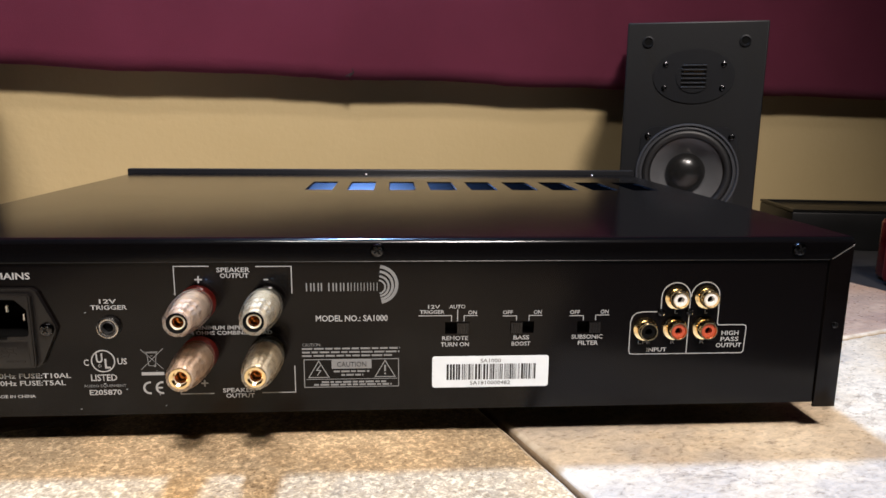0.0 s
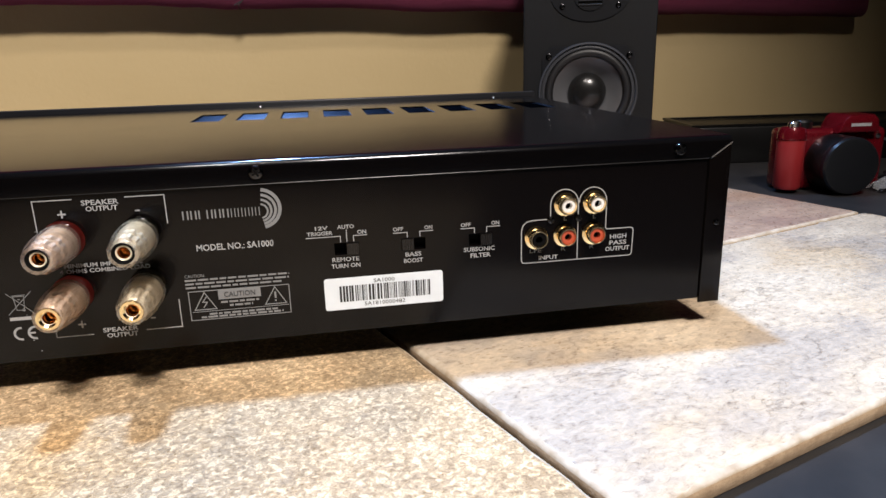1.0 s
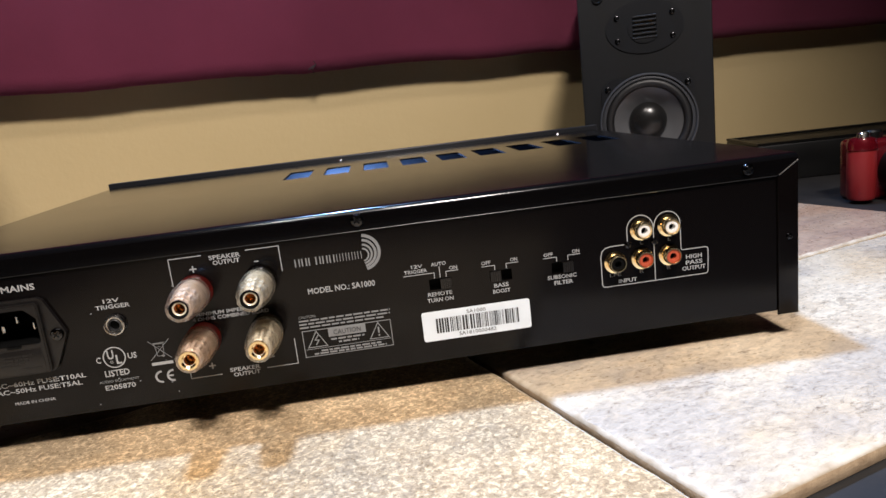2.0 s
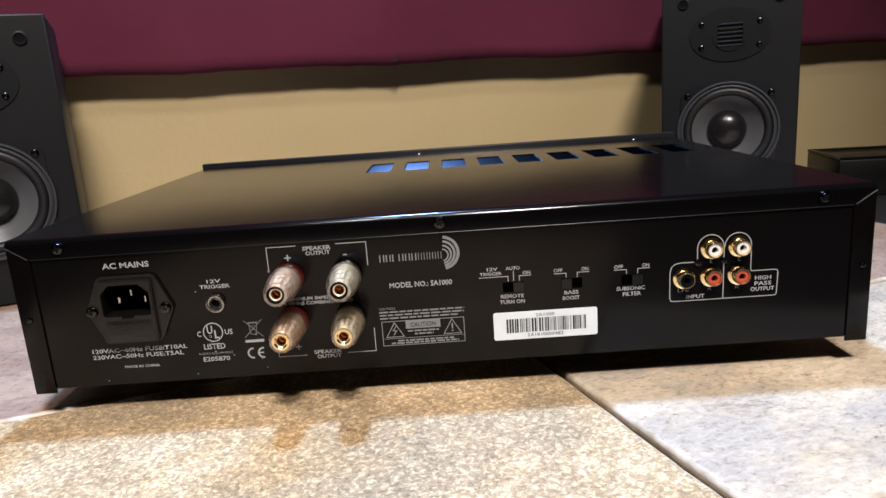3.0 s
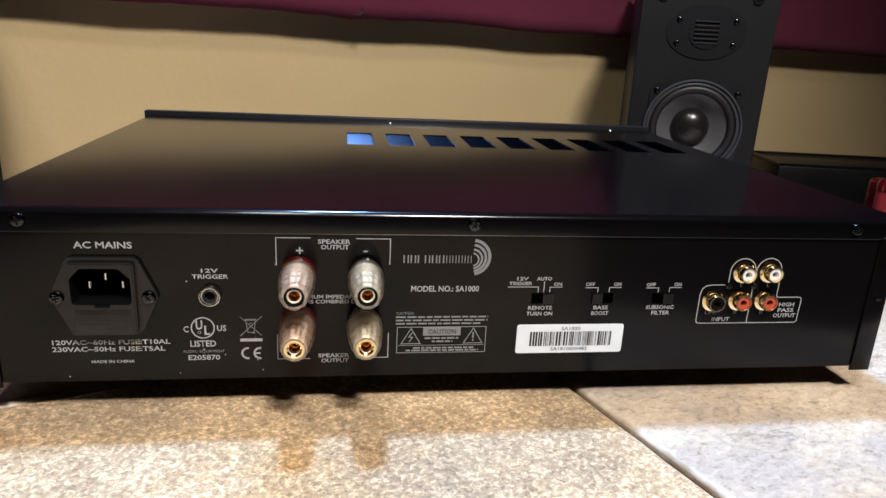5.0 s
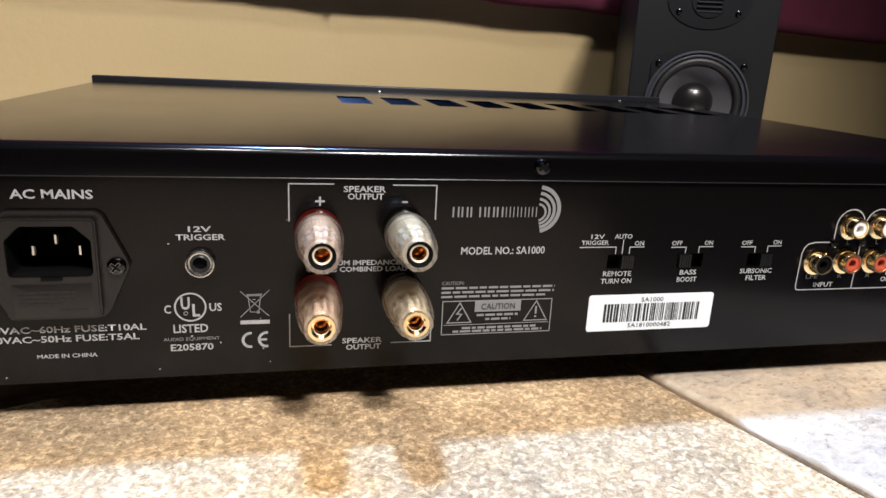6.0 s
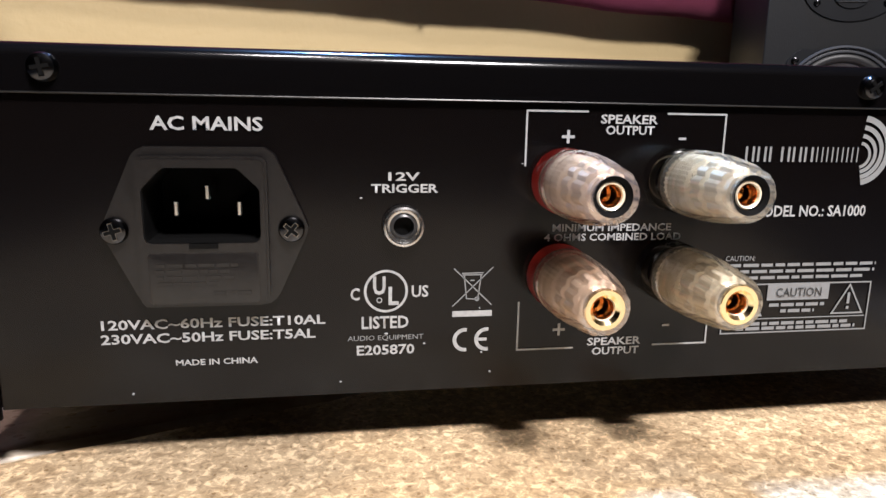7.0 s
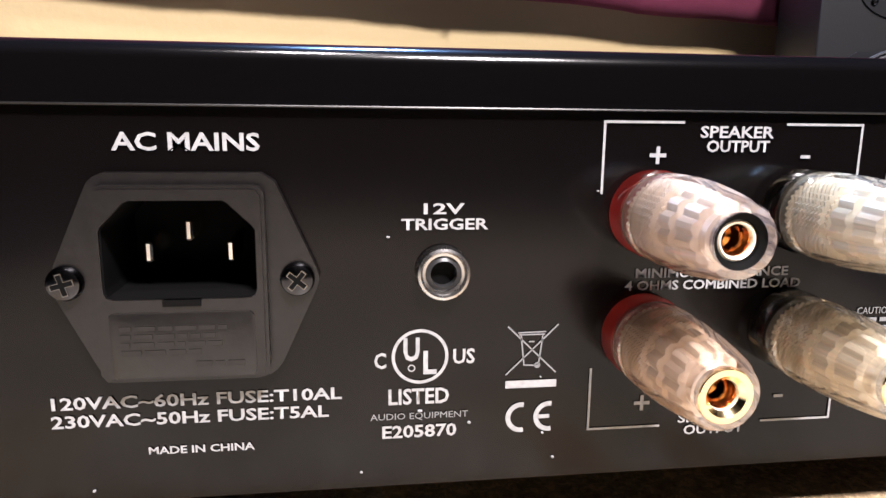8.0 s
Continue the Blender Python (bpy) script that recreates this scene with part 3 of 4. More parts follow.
    line(circle(-124.1, 39.2, 0.6, 16), 0.2, loop=True, name="mark_ring")
    # crossed-out bin, bar and conformity mark
    for pts in ([(-106, 46.7), (-96.4, 37.3)], [(-96.2, 46.9), (-106.2, 37.1)], [(-103.8, 45.0), (-98.8, 45.0)], [(-103.4, 44.8), (-102.7, 39.0), (-99.9, 38.8), (-99.2, 44.8)], [(-104.0, 45.4), (-98.6, 45.5)], [(-101.9, 43.6), (-100.8, 43.6)]):
        line(pts, 0.28, GREY_PRINT)
    line(circle(-100.1, 38.9, 0.45, 12), 0.3, GREY_PRINT, True)
    patch(-106.2, -96.2, 34.4, 35.9)
    line(circle(-102.9, 28.4, 2.6, 24, 80, 280), 0.95)
    line(circle(-97.4, 28.4, 2.6, 24, 80, 280), 0.95)
    line([(-99.6, 28.4), (-97.3, 28.4)], 0.8)
    # maker's mark: arcs and plain blocks
    for r, w in ((8.9, 1.5), (6.9, 1.2), (5.0, 1.0), (3.3, 0.8)):
        line(circle(0.2, 75.8 - (8.9 - r) * 0.2, r * 0.93, 24, -80, 84), w, GREY_PRINT, name="mark_arc")
    x = -32.2
    for k in range(11):
        wide, w = (3.3, 0.62) if k < 6 else (1.4 if k == 9 else 2.9, 0.36)
        for q in ((x + 0.5,) if k in (2, 9) else (x + 0.5, x + wide - 0.9)):
            line([(q, 72.9), (q, 76.7)], w, GREY_PRINT, name="mark_block")
        x += wide
    # caution block; lines too small to read are bars
    for z, x1 in ((45.9, 9.8), (44.2, 9.6), (42.5, 6.2)):
        x = -34.6
        while x < x1:
            w = random.uniform(2.0, 5.2)
            patch(x, min(x + w, x1), z - 0.42, z + 0.42, GREY_PRINT)
            x += w + 0.7
    line([(-33.8, 27.4), (9.2, 27.4), (9.2, 40.7), (-33.8, 40.7)], 0.4, GREY_PRINT, True)
    patch(-21.4, -3.2, 36.2, 40.5, GREY_PRINT)
    part("lettering", wording("CAUTION", -0.0189, -0.0056, 0.03835, 0.0024, INK - 0.0002), BLACK_PRINT, rear, smooth=0)
    for z, x0, x1 in ((34.9, -20.5, -4.2), (33.2, -17.0, -7.0), (29.8, -26, 3.5), (28.5, -29.5, 6.0)):
        x = x0
        while x < x1:
            w = random.uniform(1.6, 4.2)
            patch(x, min(x + w, x1), z - 0.45, z + 0.45, GREY_PRINT)
            x += w + 0.6
    line([(-33.0, 31.2), (8.6, 31.2)], 0.3, GREY_PRINT)
    for x in (-27.2, 3.0):
        line([(x - 4.6, 32.1), (x + 4.6, 32.1), (x, 40.0)], 0.45, GREY_PRINT, True)
    line([(-26.4, 38.0), (-28.2, 35.6), (-26.4, 35.4), (-28.0, 33.0)], 0.5, GREY_PRINT)
    line([(3.0, 37.8), (3.0, 34.7)], 0.8, GREY_PRINT)
    line([(3.0, 34.0), (3.0, 33.2)], 0.8, GREY_PRINT)
    # guide lines of the switches
    for pts in ([(18.3, 61.0), (33.4, 61.0), (33.4, 58.2)], [(36.2, 63.9), (36.2, 58.2)], [(45.4, 60.9), (39.2, 60.9), (39.2, 58.2)], [(57.0, 60.6), (63.4, 60.6), (63.4, 58.2)],
                [(75.4, 60.7), (69.2, 60.7), (69.2, 58.2)], [(88.0, 60.4), (94.6, 60.4), (94.6, 58.0)], [(106.8, 60.6), (100.4, 60.6), (100.4, 58.0)]):
        line(pts, 0.4)
    # outlines round the jacks
    line([(144.6, 41.3), (119.0, 41.3), (117.6, 41.6), (117.1, 43.0), (117.1, 57.0), (117.9, 59.8), (119.6, 61.3), (122.6, 61.9), (131.2, 61.9), (131.2, 68.6)]
         + [(138.0 + 6.8 * math.cos(radians(a)), 69.0 + 6.8 * math.sin(radians(a))) for a in range(180, -1, -15)] + [(144.8, 41.5)], 0.5)
    line([(144.9, 69.0)] + [(152.0 + 6.8 * math.cos(radians(a)), 69.2 + 6.8 * math.sin(radians(a))) for a in range(180, -1, -15)]
         + [(158.8, 56.0), (159.4, 55.2), (171.4, 55.2), (172.6, 54.8), (173.0, 53.6), (172.6, 42.4), (172.0, 41.5), (170.6, 41.3), (144.8, 41.3)], 0.5)

    # white bar-code sticker
    b = bmesh.new()
    slab(b, rounded(0.0247, 0.0792, 0.0262, 0.0414, 0.0012), -0.00035, -0.0001)
    sticker = part("sticker", b, PAPER, amp, "white paper sticker with a black bar code", smooth=0)
    x = 31.4
    while x < 72.6:
        w = random.choice((0.25, 0.25, 0.5, 0.75, 1.0))
        s = bmesh.new()
        s.faces.new([s.verts.new((p / 1000, -0.0005, z / 1000)) for p, z in ((x, 30.0), (x + w, 30.0), (x + w, 37.6), (x, 37.6))])
        part("bar", s, BLACK_PRINT, sticker, smooth=0)
        x += w + random.choice((0.25, 0.35, 0.5, 0.75))
    part("lettering", wording("SA1000", 0.0471, 0.0567, 0.0392, 0.0018, -0.0005), BLACK_PRINT, sticker, smooth=0)
    part("lettering", wording("SA1810000482", 0.0424, 0.0612, 0.0284, 0.0018, -0.0005), BLACK_PRINT, sticker, smooth=0)

    # mains inlet with fuse drawer
    b = bmesh.new()
    hexagon = [(-0.1764, 0.0762), (-0.1492, 0.0762), (-0.1470, 0.0746), (-0.1402, 0.0592), (-0.1396, 0.0572), (-0.1402, 0.0552), (-0.1470, 0.0405), (-0.1490, 0.0391),
               (-0.1765, 0.0391), (-0.1783, 0.0405), (-0.1852, 0.0552), (-0.1858, 0.0572), (-0.1852, 0.0592), (-0.1783, 0.0746)]
    opening = [(-0.1712, 0.0712), (-0.1556, 0.0712), (-0.1508, 0.0665), (-0.1508, 0.0560), (-0.1512, 0.0549), (-0.1522, 0.0545), (-0.1742, 0.0545), (-0.1753, 0.0549), (-0.1757, 0.0560), (-0.1757, 0.0665)]

    def resample(pts, n, start):
        """n points round the loop by angle from its middle."""
        c = Vector((-0.1632, 0.0600))
        out = []
        for k in range(n):
            a = start + 2 * math.pi * k / n
            d = Vector((math.cos(a), math.sin(a)))
            best = None
            for i in range(len(pts)):
                p, q = Vector(pts[i]) - c, Vector(pts[(i + 1) % len(pts)]) - c
                e = q - p
                den = d.x * e.y - d.y * e.x
                if abs(den) < 1e-12:
                    continue
                t = (p.x * e.y - p.y * e.x) / den
                u = (p.x * d.y - p.y * d.x) / den
                if t > 0 and -1e-6 <= u <= 1 + 1e-6 and (best is None or t > best):
                    best = t
            out.append(tuple(c + d * best))
        return out

    hexagon = [(-0.1630 + (x + 0.1630) * 0.965, 0.0572 + (z - 0.0572) * 0.965) for x, z in hexagon]
    ring_slab(b, resample(hexagon, 96, 0.01), resample(opening, 96, 0.01), -0.0022, 0.0)
    inlet = part("mains_inlet", b, SOCKET, amp, "black moulded mains inlet with fuse drawer")
    b = bmesh.new()
    ring_slab(b, resample(rounded(-0.1772, -0.1492, 0.0400, 0.0736, 0.0016), 96, 0.01), resample(opening, 96, 0.01), -0.0042, -0.0022)
    ring_slab(b, resample(rounded(-0.1766, -0.1498, 0.0406, 0.0730, 0.0014), 96, 0.01), resample(opening, 96, 0.01), -0.0046, -0.0042)
    part("collar", b, SOCKET, inlet)
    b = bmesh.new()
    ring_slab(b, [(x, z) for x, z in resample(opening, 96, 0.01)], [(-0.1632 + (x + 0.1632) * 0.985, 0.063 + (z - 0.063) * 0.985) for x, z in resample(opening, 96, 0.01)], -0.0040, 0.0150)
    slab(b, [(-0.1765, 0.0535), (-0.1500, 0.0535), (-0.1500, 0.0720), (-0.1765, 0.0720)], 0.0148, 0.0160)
    # Lining and back take near-black, so the recess's shade is in the colour.
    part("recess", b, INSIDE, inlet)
    for x, z in ((-0.1702, 0.0612), (-0.1632, 0.0650), (-0.1562, 0.0612)):
        b = bmesh.new()
        soft_box(b, x - 0.0007, x + 0.0007, 0.0030, 0.0148, z - 0.0019, z + 0.0019, 0.0004, 1)
        part("pin", b, CHROME, inlet)
    b = bmesh.new()
    slab(b, rounded(-0.1752, -0.1514, 0.0407, 0.0524, 0.0008), -0.0047, -0.0040, 0.0003)
    drawer = part("fuse_drawer", b, SOCKET, inlet)
    for z, x0, x1 in ((0.0496, -0.1735, -0.1560), (0.0482, -0.1735, -0.1580), (0.0468, -0.1735, -0.1570), (0.0454, -0.1735, -0.1600), (0.0432, -0.1615, -0.1530)):
        x = x0
        while x < x1:
            w = random.uniform(0.0012, 0.0036)
            b = bmesh.new()
            box(b, x, min(x + w, x1), -0.00485, -0.0046, z - 0.0004, z + 0.0004)
            part("embossed_bar", b, SOCKET, inlet, smooth=0)
            x += w + 0.0005
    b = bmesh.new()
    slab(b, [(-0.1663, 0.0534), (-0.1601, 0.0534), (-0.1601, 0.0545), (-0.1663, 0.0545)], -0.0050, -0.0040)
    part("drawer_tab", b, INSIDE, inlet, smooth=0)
    for x, t in ((-0.1822, 15), (-0.1442, 50)):
        screw(inlet, x, -0.0022, 0.0572, 0.0030, DARK_SCREW, t)

    # trigger jack
    b = bmesh.new()
    lathe(b, [(0.0050, 0.0), (0.0050, -0.0014), (0.0047, -0.0026), (0.0042, -0.0028), (0.0038, -0.0020), (0.0033, -0.0019), (0.0033, 0.0)], 40, (-0.1185, 0, 0.0574))
    jack = part("trigger_jack", b, NUT, amp, "small nickel-ringed trigger jack")
    b = bmesh.new()
    lathe(b, [(0.0034, -0.0016), (0.0024, -0.0022), (0.0023, 0.001)], 28, (-0.1185, 0, 0.0574))
    part("socket", b, JACK_GREY, jack)
    # Flat near-black disc paints the shade of the jack's hole.
    b = bmesh.new()
    lathe(b, [(0.0024, -0.0002), (0, 0.0)], 28, (-0.1185, 0, 0.0574))
    part("bore", b, INSIDE, jack)

    # slide switches
    for x, z, side in ((0.0360, 0.0550, 1), (0.0662, 0.0550, -1), (0.0975, 0.0547, 1)):
        b = bmesh.new()
        box(b, x - 0.0060, x + 0.0060, 0.0040, 0.0050, z - 0.0034, z + 0.0034)
        well = part("slide_switch", b, INSIDE, amp, "small black slide switch", smooth=0)
        b = bmesh.new()
        x0 = x if side > 0 else x - 0.0053
        comb = []
        for k in range(5):
            q = x0 + 0.00106 * k
            comb += [(q, -0.0007), (q, -0.0013), (q + 0.0008, -0.0013), (q + 0.0008, -0.0007)]
        comb += [(x0 + 0.0053, -0.0007), (x0 + 0.0053, 0.0040), (x0, 0.0040)]
        low, high = ([b.verts.new((p, q, h)) for p, q in comb] for h in (z - 0.0025, z + 0.0025))
        b.faces.new(low)
        b.faces.new(high[::-1])
        for k in range(len(comb)):
            b.faces.new((low[k], low[k - 1], high[k - 1], high[k]))
        part("slider", b, SOCKET, well, smooth=0)

    # phono jacks
    for x, z, mat, lab in ((0.1243, 0.0536, INSIDE, "black"), (0.1384, 0.0538, RED_PLASTIC, "red"), (0.1526, 0.0538, RED_PLASTIC, "red"), (0.1384, 0.0686, WHITE_PLASTIC, "white"), (0.1526, 0.0688, WHITE_PLASTIC, "white")):
        b = bmesh.new()
        lathe(b, [(0.0056, 0.0), (0.0056, -0.0006), (0.0044, -0.0010), (0.0043, -0.0050), (0.0041, -0.0056), (0.0036, -0.0056), (0.0034, -0.0050), (0.0034, 0.0)], 36, (x, 0, z))
        shell = part("phono_jack", b, JACK_GOLD, amp, "gold phono jack with " + lab + " insulator")
        b = bmesh.new()
        lathe(b, [(0.0035, -0.0044), (0.0030, -0.0050), (0.0017, -0.0050), (0.0016, 0.002)], 30, (x, 0, z))
        part("insulator", b, mat, shell)
        # Near-black disc closes the bore and paints its shade.
        b = bmesh.new()
        lathe(b, [(0.0017, -0.0020), (0, -0.0020)], 20, (x, 0, z))
        part("bore", b, INSIDE, shell)
    for x, z, t in ((0.1312, 0.0616, 10), (0.1449, 0.0617, 40)):
        screw(rear, x, -0.0004, z, 0.0018, DARK_SCREW, t)

    # speaker terminals
    for x, z, red, upper in ((-0.0795, 0.0680, True, True), (-0.0493, 0.0682, False, True), (-0.0797, 0.0445, True, False), (-0.0495, 0.0447, False, False)):
        b = bmesh.new()
        lathe(b, [(0.0062, 0.0), (0.0080, -0.0002), (0.0081, -0.0030), (0.0076, -0.0042), (0.0050, -0.0043)], 40, (x, 0, z))
        post = part("speaker_terminal", b, RED_CLEAR if red else SMOKE, amp, ("red" if red else "smoke-grey") + " based binding post with clear knob and gold core")
        b = bmesh.new()
        bore = 0.0042 if upper else 0.0044
        prof = [(0.0066, -0.0054), (0.0074, -0.0052), (0.0079, -0.0058), (0.0080, -0.0084), (0.0076, -0.0088), (0.0076, -0.0095), (0.0080, -0.0099), (0.0080, -0.0122), (0.0078, -0.0126), (0.0078, -0.0135)]
        prof += [(0.0080 - 0.0016 * (q / 10) ** 1.7, -0.0140 - 0.0150 * q / 10) for q in range(11)]
        prof += [(0.0061, -0.0300), (0.0056, -0.0308), (bore, -0.0310), (bore, -0.0296)]
        k = bmesh.new()
        n = 96
        lathe(k, prof, n, (x, 0, z))
        for v in k.verts:
            dx, dz = v.co.x - x, v.co.z - z
            r = math.hypot(dx, dz)
            depth = min(1.0, max(0.0, (-0.0136 - v.co.y) / 0.004))
            if depth and r > 0.0080 - 0.0016 * min(1.0, max(0.0, (-0.0140 - v.co.y) / 0.0150)) ** 1.7 - 0.0006:
                f = 1 - 0.075 * depth * abs(math.cos(6 * math.atan2(dz, dx))) ** 2
                v.co.x, v.co.z = x + dx * f, z + dz * f
        merge(b, k)
        part("clear_knob", b, ROSE if red else CLEAR, post, "clear plastic knob with a fluted tapering body")
        b = bmesh.new()
        tip = -0.0302 if not upper else -0.0296
        r = 0.0031 if upper else 0.0038
        prof = [(0.0044, -0.0044), (0.0044, -0.0052)]
        for i in range(10):
            y = -0.0058 - 0.0010 * i
            prof += [(0.0070, y), (0.0070, y - 0.0003), (0.0059, y - 0.0005), (0.0059, y - 0.0008)]
        prof += [(0.0046, -0.0160), (0.0046, -0.0166), (0.0064, -0.0170), (0.0063, -0.0204), (0.0048, -0.0207), (0.0048, -0.0216), (0.0059, -0.0219), (0.0055, -0.0262), (0.0042, -0.0266), (0.0042, -0.0284), (r, -0.0288), (r, tip), (r - 0.0003, tip - 0.0004), (0.0025, tip - 0.0002), (0.0023, tip + 0.0010), (0.0022, -0.0140), (0, -0.0140)]
        lathe(b, prof, 72, (x, 0, z))
        for v in b.verts:
            dx, dz = v.co.x - x, v.co.z - z
            turn = math.atan2(dz, dx)
            if -0.0160 < v.co.y < -0.0050 and math.hypot(dx, dz) > 0.0057:
                f = 1 - 0.07 * (round(turn * 36 / math.pi) % 2)
            elif -0.0265 < v.co.y < -0.0165 and math.hypot(dx, dz) > 0.0052:
                f = 1 - 0.10 * abs(math.cos(6 * turn)) ** 4
            else:
                f = 1.0
            v.co.x, v.co.z = x + dx * f, z + dz * f
        part("gold_core", b, PALE_GOLD, post, "knurled gold-plated core")
        b = bmesh.new()
        lathe(b, [(0.00235, tip + 0.0004), (0.0021, tip + 0.0010), (0.0020, tip + 0.0050), (0.0014, tip + 0.0056), (0.0013, -0.0145), (0, -0.0145)], 28, (x, 0, z))
        part("bore", b, BORE, post)
        b = bmesh.new()
        if upper:
            lathe(b, [(0.0043, -0.0307), (0.0041, -0.0306), (0.0033, -0.0302), (0.0030, -0.0294)], 36, (x, 0, z))
            part("tip_ring", b, INSIDE, post)
        else:
            lathe(b, [(0.0046, -0.0307), (0.0043, -0.0312), (0.0033, -0.0312), (0.0025, -0.0304)], 36, (x, 0, z))
            part("tip_ring", b, JACK_GOLD, post)
    # dust caught on the panel
    spots = random.Random(5)
    for k in range(9):
        b = bmesh.new()
        x, z, r = spots.uniform(-0.195, -0.088), spots.uniform(0.018, 0.080), spots.uniform(0.00009, 0.0002)
        n = 5
        turn = spots.uniform(0, 6)
        stretch = spots.uniform(1.0, 2.4)
        pts = [(x + stretch * r * math.cos(turn + 2 * math.pi * i / n), z + r * math.sin(turn + 2 * math.pi * i / n)) for i in range(n)]
        slab(b, pts, -0.0006, -0.00005)
        part("dust_speck", b, PRINT, rear, smooth=0)
    return amp


amplifier()

# ---- loudspeakers ----
def loudspeaker(m, label):
    spk = thing("bookshelf_loudspeaker", label, "loudspeaker", m, "pair of loudspeakers")
    w, h, d = 0.0656, 0.2370, 0.130
    wz, tz = 0.0893, 0.1848
    # cabinet: wrapped box with an open front closed by the baffle
    b = bmesh.new()
    soft_box(b, -w, w, 0.0, d, 0.0, h, 0.0015)
    front = [f for f in b.faces if f.normal.y < -0.99]
    bmesh.ops.delete(b, geom=front, context="FACES")
    part("cabinet", b, CABINET, spk)
    b = bmesh.new()
    n = 96
    outer, inner = [], []
    for k in range(n):
        a = 2 * math.pi * k / n
        c, s = math.cos(a), math.sin(a)
        t = min((w - 0.0015) / abs(c) if abs(c) > 1e-9 else 9, ((h - 0.0015 - wz) if s > 0 else (wz - 0.0015)) / abs(s) if abs(s) > 1e-9 else 9)
        outer.append((t * c, wz + t * s))
        inner.append((0.0455 * c, wz + 0.0455 * s))
    corners = [(w - 0.0015, h - 0.0015), (-w + 0.0015, h - 0.0015), (-w + 0.0015, 0.0015), (w - 0.0015, 0.0015)]
    for q in corners:
        i = min(range(n), key=lambda k: (outer[k][0] - q[0]) ** 2 + (outer[k][1] - q[1]) ** 2)
        outer[i] = q
    ring_slab(b, outer, inner, 0.0, 0.012)
    part("baffle", b, CABINET, spk)
    # woofer
    b = bmesh.new()
    rim = []
    for k in range(96):
        a = 2 * math.pi * k / 96
        r = min(0.0590, max(0.0488, 0.0462 / max(abs(math.cos(a)), abs(math.sin(a)))))
        rim.append((r * math.cos(a), wz + r * math.sin(a)))
    ring_slab(b, rim, circle(0, wz, 0.0468, 96), -0.0022, 0.0)
    woofer = part("woofer", b, DRIVER, spk, "round woofer with pale grey cone and glossy black cap")
    b = bmesh.new()
    lathe(b, [(0.0496, -0.0022), (0.0493, -0.0042), (0.0478, -0.0044), (0.0468, -0.0018), (0.0450, -0.0030), (0.0438, -0.0030), (0.0430, 0.0005)], 64, (0, 0, wz))
    part("frame_ring", b, BEZEL, woofer)
    b = bmesh.new()
    prof = [(0.0434, 0.0005)] + [(0.0395 + 0.0040 * math.cos(radians(a)), 0.0005 - 0.0040 * math.sin(radians(a))) for a in range(0, 181, 20)] + [(0.0350, 0.0015)]
    lathe(b, prof, 64, (0, 0, wz))
    part("surround", b, SURROUND, woofer)
    b = bmesh.new()
    lathe(b, [(0.0358, 0.0010), (0.0340, 0.0022), (0.0280, 0.0075), (0.0220, 0.0120), (0.0160, 0.0155), (0, 0.017)], 64, (0, 0, wz))
    part("cone", b, CONE, woofer, "pale grey cone")
    b = bmesh.new()
    lathe(b, [(0.0195, 0.0130)] + [(0.0195 * math.cos(radians(a)), 0.0120 - 0.0125 * math.sin(radians(a))) for a in range(0, 91, 10)], 48, (0, 0, wz))
    part("dust_cap", b, DOME, woofer, "glossy black dust cap")
    for x in (-0.0398, 0.0398):
        for z in (0.0365, -0.0395):
            screw(woofer, x, -0.0022, wz + z, 0.0031, DARK_SCREW, 30 * x * 50)
    # tweeter
    b = bmesh.new()
    oval = [(0.0385 * math.cos(2 * math.pi * k / 64), tz + 0.0262 * math.sin(2 * math.pi * k / 64)) for k in range(64)]
    slab(b, oval, -0.0012, 0.0, 0.0008)
    tweeter = part("tweeter", b, DRIVER, spk, "oval tweeter plate with slotted ribbon window")
    b = bmesh.new()
    ring_slab(b, [(x * 0.0165 * 1.0, tz + z * 0.0160) for x, z in circle(0, 0, 1, 48)], rounded_48(0.0118, tz), -0.0022, -0.0012)
    part("window_frame", b, DRIVER, tweeter)
    b = bmesh.new()
    box(b, -0.0118, 0.0118, -0.0015, -0.0013, tz - 0.0118, tz + 0.0118)
    part("diaphragm", b, INSIDE, tweeter, smooth=0)
    for k in range(3):
        b = bmesh.new()
        box(b, -0.009, 0.009, -0.0017, -0.0015, tz + 0.0045 - 0.0035 * k, tz + 0.0055 - 0.0035 * k)
        part("ribbon", b, COPPER, tweeter, smooth=0)
    for k in range(6):
        b = bmesh.new()
        z = tz - 0.0105 + 0.0042 * k
        soft_box(b, -0.0116, 0.0116, -0.0030, -0.0016, z - 0.0008, z + 0.0008, 0.0003, 1)
        part("fin", b, SURROUND, tweeter, smooth=0)
    for x in (-0.0272, 0.0272):
        for z in (-0.0114, 0.0113):
            screw(tweeter, x, -0.0012, tz + z, 0.0027, DARK_SCREW, 20 * z * 200)
    # grille sockets
    for x in (-0.0451, 0.0451):
        for z in (0.0185, 0.2183):
            b = bmesh.new()
            lathe(b, [(0.0056, 0.0), (0.0054, -0.0016), (0.0042, -0.0018), (0.0034, -0.0006)], 28, (x, 0, z))
            ring = part("grille_socket", b, DRIVER, spk)
            # No hole is cut here; a near-black disc paints the socket's shade.
            b = bmesh.new()
            lathe(b, [(0.0035, -0.0006), (0.0, -0.0005)], 20, (x, 0, z))
            part("bore", b, INSIDE, ring)
    for x in (-0.050, 0.050):
        for y in (0.018, 0.112):
            b = bmesh.new()
            lathe(b, [(0, 0), (0.006, 0), (0.006, 0.0012), (0, 0.0012)], 16)
            pad = part("pad", b, RUBBER, spk)
            pad.matrix_local = pose(x, y, -0.0012, 90, 0, 0)
    return spk


